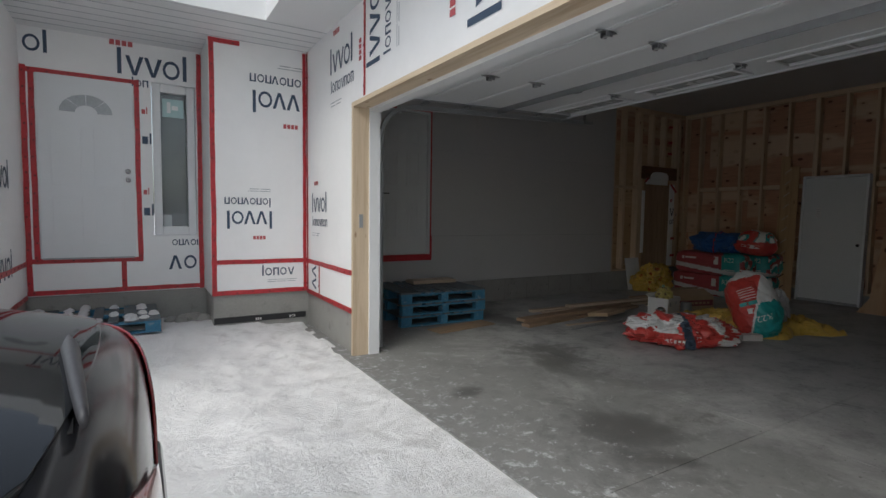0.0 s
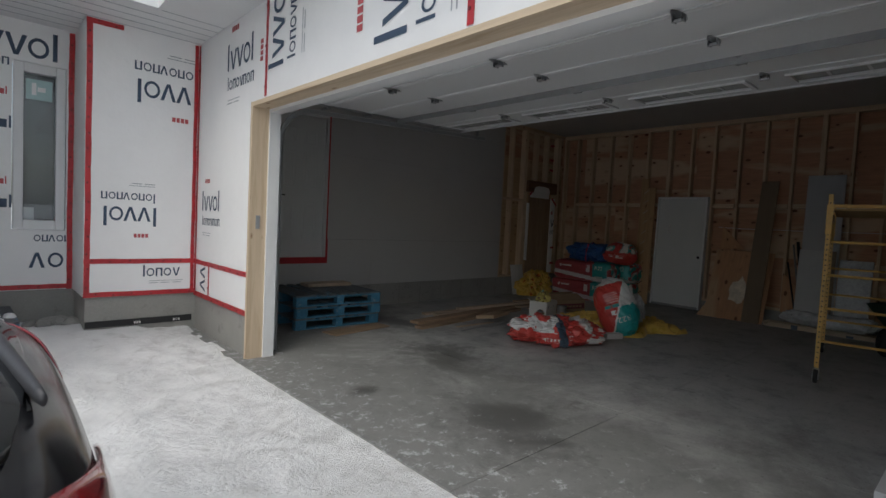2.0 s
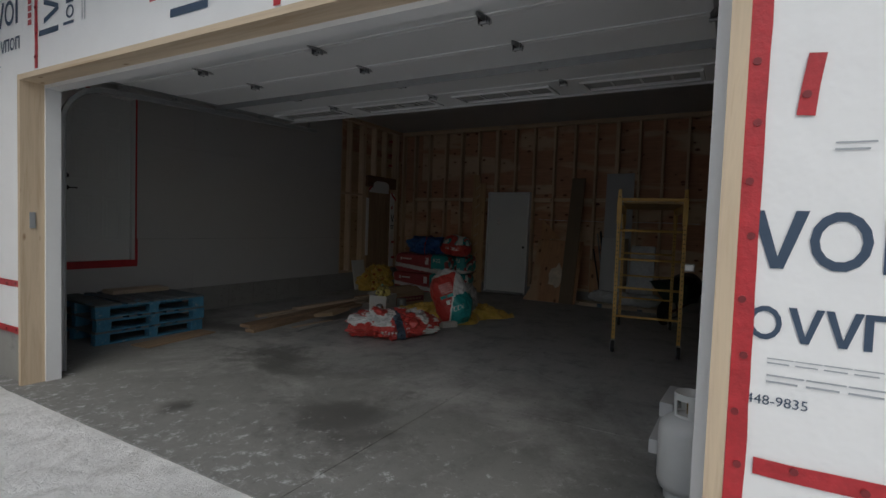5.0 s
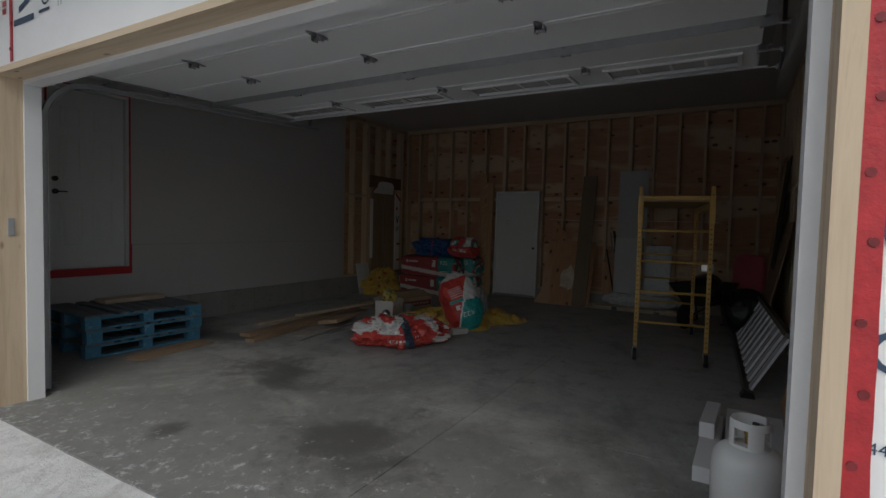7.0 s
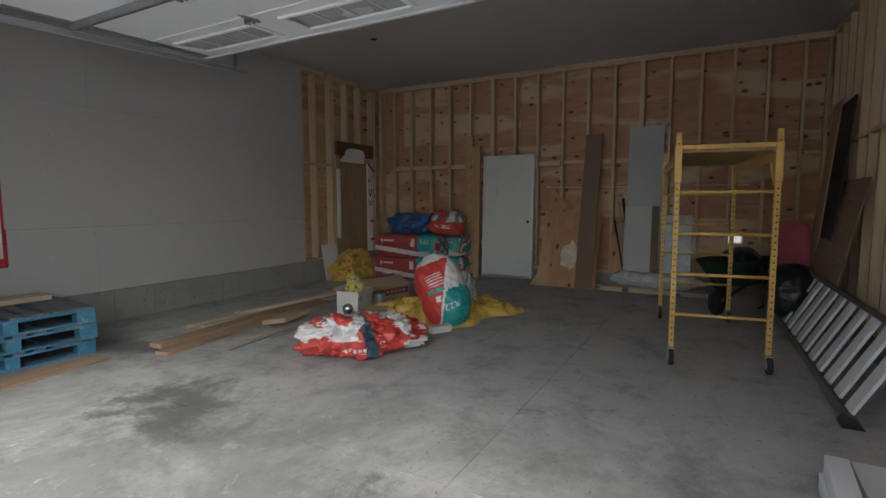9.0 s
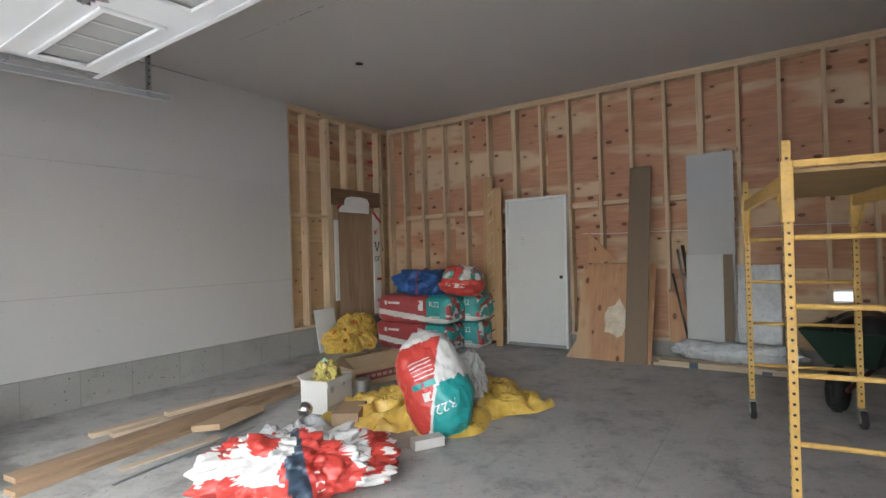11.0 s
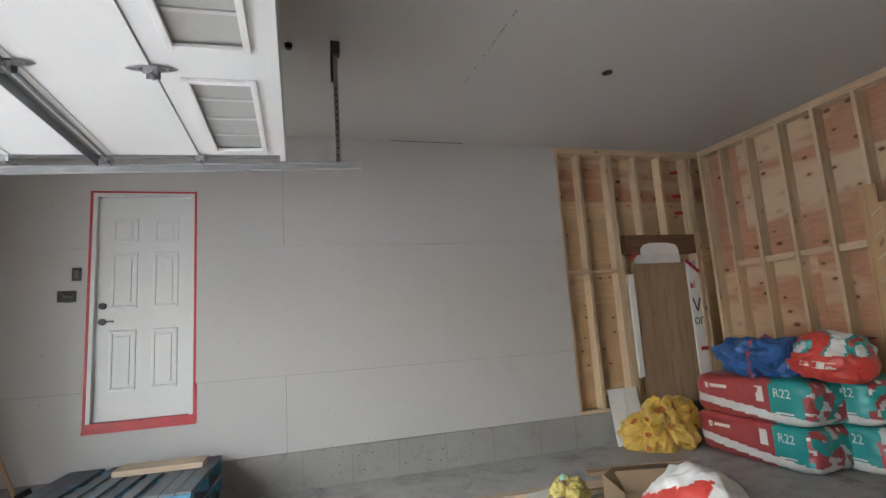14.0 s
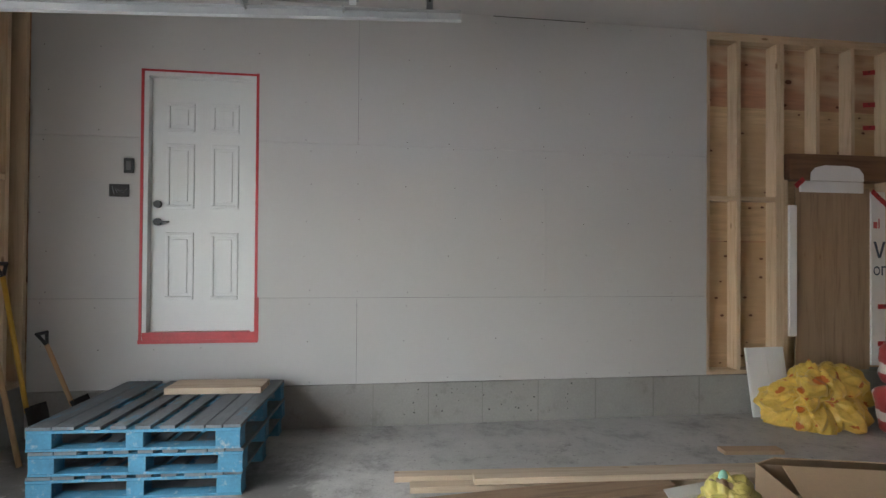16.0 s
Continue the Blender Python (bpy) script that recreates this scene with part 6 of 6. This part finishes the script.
for x in (4.78, 5.25, 5.72, 6.22, 6.75, 7.3, 7.75):
    part("form_seam", boxes((x, x + 0.006, LY - 0.018, LY - 0.015, 0.0, 0.354)), plain("seam_grey", (0.22, 0.215, 0.2), 0.9), wall_left)
pits = bmesh.new()
for k in range(36):
    x, z = random.uniform(5.0, 6.6), random.uniform(0.08, 0.33)
    cyl(pits, (x, LY - 0.0158, z), (x, LY - 0.0145, z), random.uniform(0.002, 0.008), 7)
tagged(part("pits", pits, DARKGAP, wall_left, "small dark voids in the curb"), kind="stuff")

# bare bay with the boarded door opening
for z0, z1, m in ((0.36, 1.595, PLY_X2), (1.605, 2.90, PLY_X2), (2.905, CZ, PLY_X)):
    piece("sheathing_panel", wall_left, m, E, BX + 0.14, LY + 0.145, LY + 0.158, z0, z1)
for x0, x1, z0, z1 in ((E + 0.004, E + 0.04, 0.395, CZ - 0.078), (8.15, 8.19, 0.395, CZ - 0.078), (8.56, 8.60, 0.395, CZ - 0.078), (8.602, 8.64, 0.395, CZ - 0.078), (8.645, 8.68, 0.395, 2.19),
                       (8.98, 9.02, 2.442, CZ - 0.078), (9.36, 9.40, 2.442, CZ - 0.078), (9.76, 9.80, 0.395, CZ - 0.078), (9.84, 9.88, 0.395, CZ - 0.078)):
    piece("stud", wall_left, STUD, x0, x1, LY + 0.012, LY + 0.143, z0, z1)
piece("sole_plate", wall_left, RAIL_X, E + 0.004, 8.70, LY + 0.01, LY + 0.144, 0.357, 0.394)
piece("top_plate", wall_left, RAIL_X, E + 0.004, BX, LY + 0.01, LY + 0.144, CZ - 0.076, CZ - 0.002)
for a, b in ((E + 0.04, 8.15), (8.19, 8.56)):
    piece("blocking", wall_left, RAIL_X, a, b, LY + 0.012, LY + 0.143, 1.98, 2.02)
piece("header", wall_left, lumber("dark_header", 0, (0.20, 0.11, 0.06), (0.13, 0.07, 0.04)), 8.69, 9.757, LY - 0.005, LY + 0.143, 2.195, 2.44, label="dark brown wooden header")
for k in range(4):
    x = 8.80 + 0.2 * k
    piece("infill_board", wall_left, lumber("infill_wood", 2, (0.40, 0.285, 0.185), (0.28, 0.185, 0.115)), x, x + 0.197, LY + 0.05, LY + 0.07, 0.36, 2.13, label="brown board filling the door opening")
part("wrap_flap", boxes((8.83, 9.52, LY + 0.03, LY + 0.048, 2.08, 2.19), (9.60, 9.76, LY + 0.03, LY + 0.05, 0.4, 2.10), (8.69, 8.77, LY + 0.0, LY + 0.03, 0.7, 1.95)), WRAP, wall_left, "white house wrap folded round the opening", bevel=0.008)
bm = bmesh.new()
arch = [(8.90, 2.185), (8.905, 2.26), (8.95, 2.31), (9.05, 2.335), (9.30, 2.335), (9.42, 2.315), (9.47, 2.26), (9.475, 2.185)]
lo, hi = ([bm.verts.new((x, y, z)) for x, z in arch] for y in (LY - 0.013, LY - 0.007))
bm.faces.new(lo), bm.faces.new(hi[::-1])
for k in range(8):
    bm.faces.new((lo[k], lo[(k + 1) % 8], hi[(k + 1) % 8], hi[k]))
part("wrap_flap", bm, WRAP, wall_left, "rounded flap of white wrap on the header")
m = on_y(LY + 0.03, 9.62, 1.45)
word(wall_left, m, "vv", 0.16, BLUEPRINT)
word(wall_left, on_y(LY + 0.03, 9.62, 1.28), "on", 0.09, BLUEPRINT)
word(wall_left, on_y(LY + 0.03, 9.62, 1.74), "bl", 0.07, REDPRINT)
for x, z, tilt, ln in ((9.56, 2.10, -40, 0.25), (9.62, 0.62, 0, 0.14), (9.62, 0.98, 0, 0.12), (9.62, 3.3, 8, 0.24), (9.62, 2.98, 5, 0.16), (9.62, 2.75, 3, 0.18), (8.74, 2.12, 40, 0.12)):
    tape(wall_left, on_y(LY - 0.008 if z < 2.2 else LY + 0.14, x, z) @ Matrix.Rotation(radians(tilt), 4, "Z"), ln, 0.045)

# far side wall
piece("curb", wall_right, CURB, FI, BX - 0.02, RY - 0.15, RY + 0.012, -0.05, 0.20, label="poured concrete curb")
for z0, z1, off in ((0.2, 1.098, 0.0), (1.104, 2.316, 1.2), (2.322, CZ, 0.4)):
    x = 2.0 - off
    while x < BX:
        a, b = max(x, 1.97), min(x + 2.437, BX + 0.1)
        if b - a > 0.1:
            piece("sheathing_panel", wall_right, PLY_X, a, b, RY - 0.154, RY - 0.142, z0, z1)
        x += 2.44
for i in range(20):
    x = 2.15 + 0.4064 * i
    piece("stud", wall_right, STUD, x - 0.019, x + 0.019, RY - 0.140, RY, 0.24, CZ - 0.078)
    if i < 19:
        piece("blocking", wall_right, RAIL_X, x + 0.02, x + 0.386, RY - 0.137, RY - 0.003, 1.99, 2.03)
piece("sole_plate", wall_right, RAIL_X, FI, BX, RY - 0.14, RY, 0.201, 0.239)
piece("top_plate", wall_right, RAIL_X, FI, BX, RY - 0.14, RY, CZ - 0.076, CZ - 0.002)

# inside of the front wall
for y in (4.96, 5.0, 5.42, 5.83, 6.24, 6.65, 6.85):
    piece("stud", wall_front, STUD, 1.963, FI, y - 0.019, y + 0.019, 0.46, CZ - 0.04)
for a, b in ((5.02, 5.40), (5.44, 5.81), (5.85, 6.22), (6.26, 6.63)):
    piece("blocking", wall_front, RAIL_Y, 1.965, FI - 0.003, a, b, 1.98, 2.02)
piece("sole_plate", wall_front, RAIL_Y, 1.963, FI, 4.945, 6.87, 0.421, 0.459)
piece("sheathing_panel", wall_front, PLY_Y, 1.9605, 1.9625, 4.945, LY + 0.14, 0.42, CZ)
piece("lintel", wall_front, RAIL_Y, 1.963, FI, -0.3, 4.94, OH + 0.045, OH + 0.35)
piece("sheathing_panel", wall_front, PLY_Y, 1.9605, 1.9625, -0.4, 4.94, OH + 0.35, CZ)

# ceiling: joint tears and an electrical hole
bm = bmesh.new()
cyl(bm, (7.395, 5.09, CZ - 0.004), (7.395, 5.09, CZ), 0.045, 16)
part("ceiling_box", bm, DARKGAP, ceiling, "small dark electrical hole")
tears = bmesh.new()
for k in range(34):
    t = k / 34
    y, x = 4.2 + 1.4 * t, 6.23 - 0.03 * t
    if random.random() < 0.7:
        box(tears, x, x + 0.006, y, y + random.uniform(0.01, 0.04), CZ - 0.003, CZ)
tagged(part("joint_tears", tears, plain("torn_paper", (0.20, 0.18, 0.16), 0.9), ceiling, "torn paper along a ceiling joint"), kind="stuff")
part("edge_gap", boxes((5.8, 6.65, LY - 0.003, LY - 0.0005, CZ - 0.006, CZ - 0.001)), DARKGAP, ceiling)
piece("edge_strip", ceiling, RAIL_Y, BX - 0.012, BX - 0.001, RY, LY, CZ - 0.03, CZ - 0.001)
# a thin cable run across the studs
pts = [(BX - 0.006, 3.45, 1.60), (BX - 0.012, 3.0, 1.575), (BX - 0.008, 2.5, 1.595), (BX - 0.012, 2.0, 1.57), (BX - 0.008, 1.2, 1.60), (BX - 0.01, 0.5, 1.58)]
cu = bpy.data.curves.new("cable", "CURVE")
cu.dimensions, cu.bevel_depth = "3D", 0.0045
sp = cu.splines.new("NURBS")
sp.points.add(len(pts) - 1)
sp.order_u, sp.use_endpoint_u = 4, True
for q, p in zip(sp.points, pts):
    q.co = (*p, 1)
cu.materials.append(VINYL)
tagged(new("cable", cu), "thin white electrical cable across the studs", "cable")

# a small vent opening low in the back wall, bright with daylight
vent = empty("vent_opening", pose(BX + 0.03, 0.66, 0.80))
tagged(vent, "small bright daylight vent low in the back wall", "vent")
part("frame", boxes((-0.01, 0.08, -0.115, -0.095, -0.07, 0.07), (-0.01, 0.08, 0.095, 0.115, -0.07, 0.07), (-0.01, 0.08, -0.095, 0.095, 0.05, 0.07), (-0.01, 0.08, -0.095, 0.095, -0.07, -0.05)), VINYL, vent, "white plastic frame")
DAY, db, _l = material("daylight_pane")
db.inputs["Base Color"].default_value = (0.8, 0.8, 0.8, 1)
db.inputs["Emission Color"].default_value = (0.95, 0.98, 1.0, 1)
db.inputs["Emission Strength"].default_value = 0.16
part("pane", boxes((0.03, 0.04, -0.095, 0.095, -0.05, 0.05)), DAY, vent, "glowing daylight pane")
# a dark plug in the ceiling beside the door's hanger
bm = bmesh.new()
cyl(bm, (4.735, 5.09, CZ - 0.035), (4.735, 5.09, CZ), 0.022, 12, 0.03)
part("ceiling_plug", bm, BLACK, ceiling, "small dark cable plug")
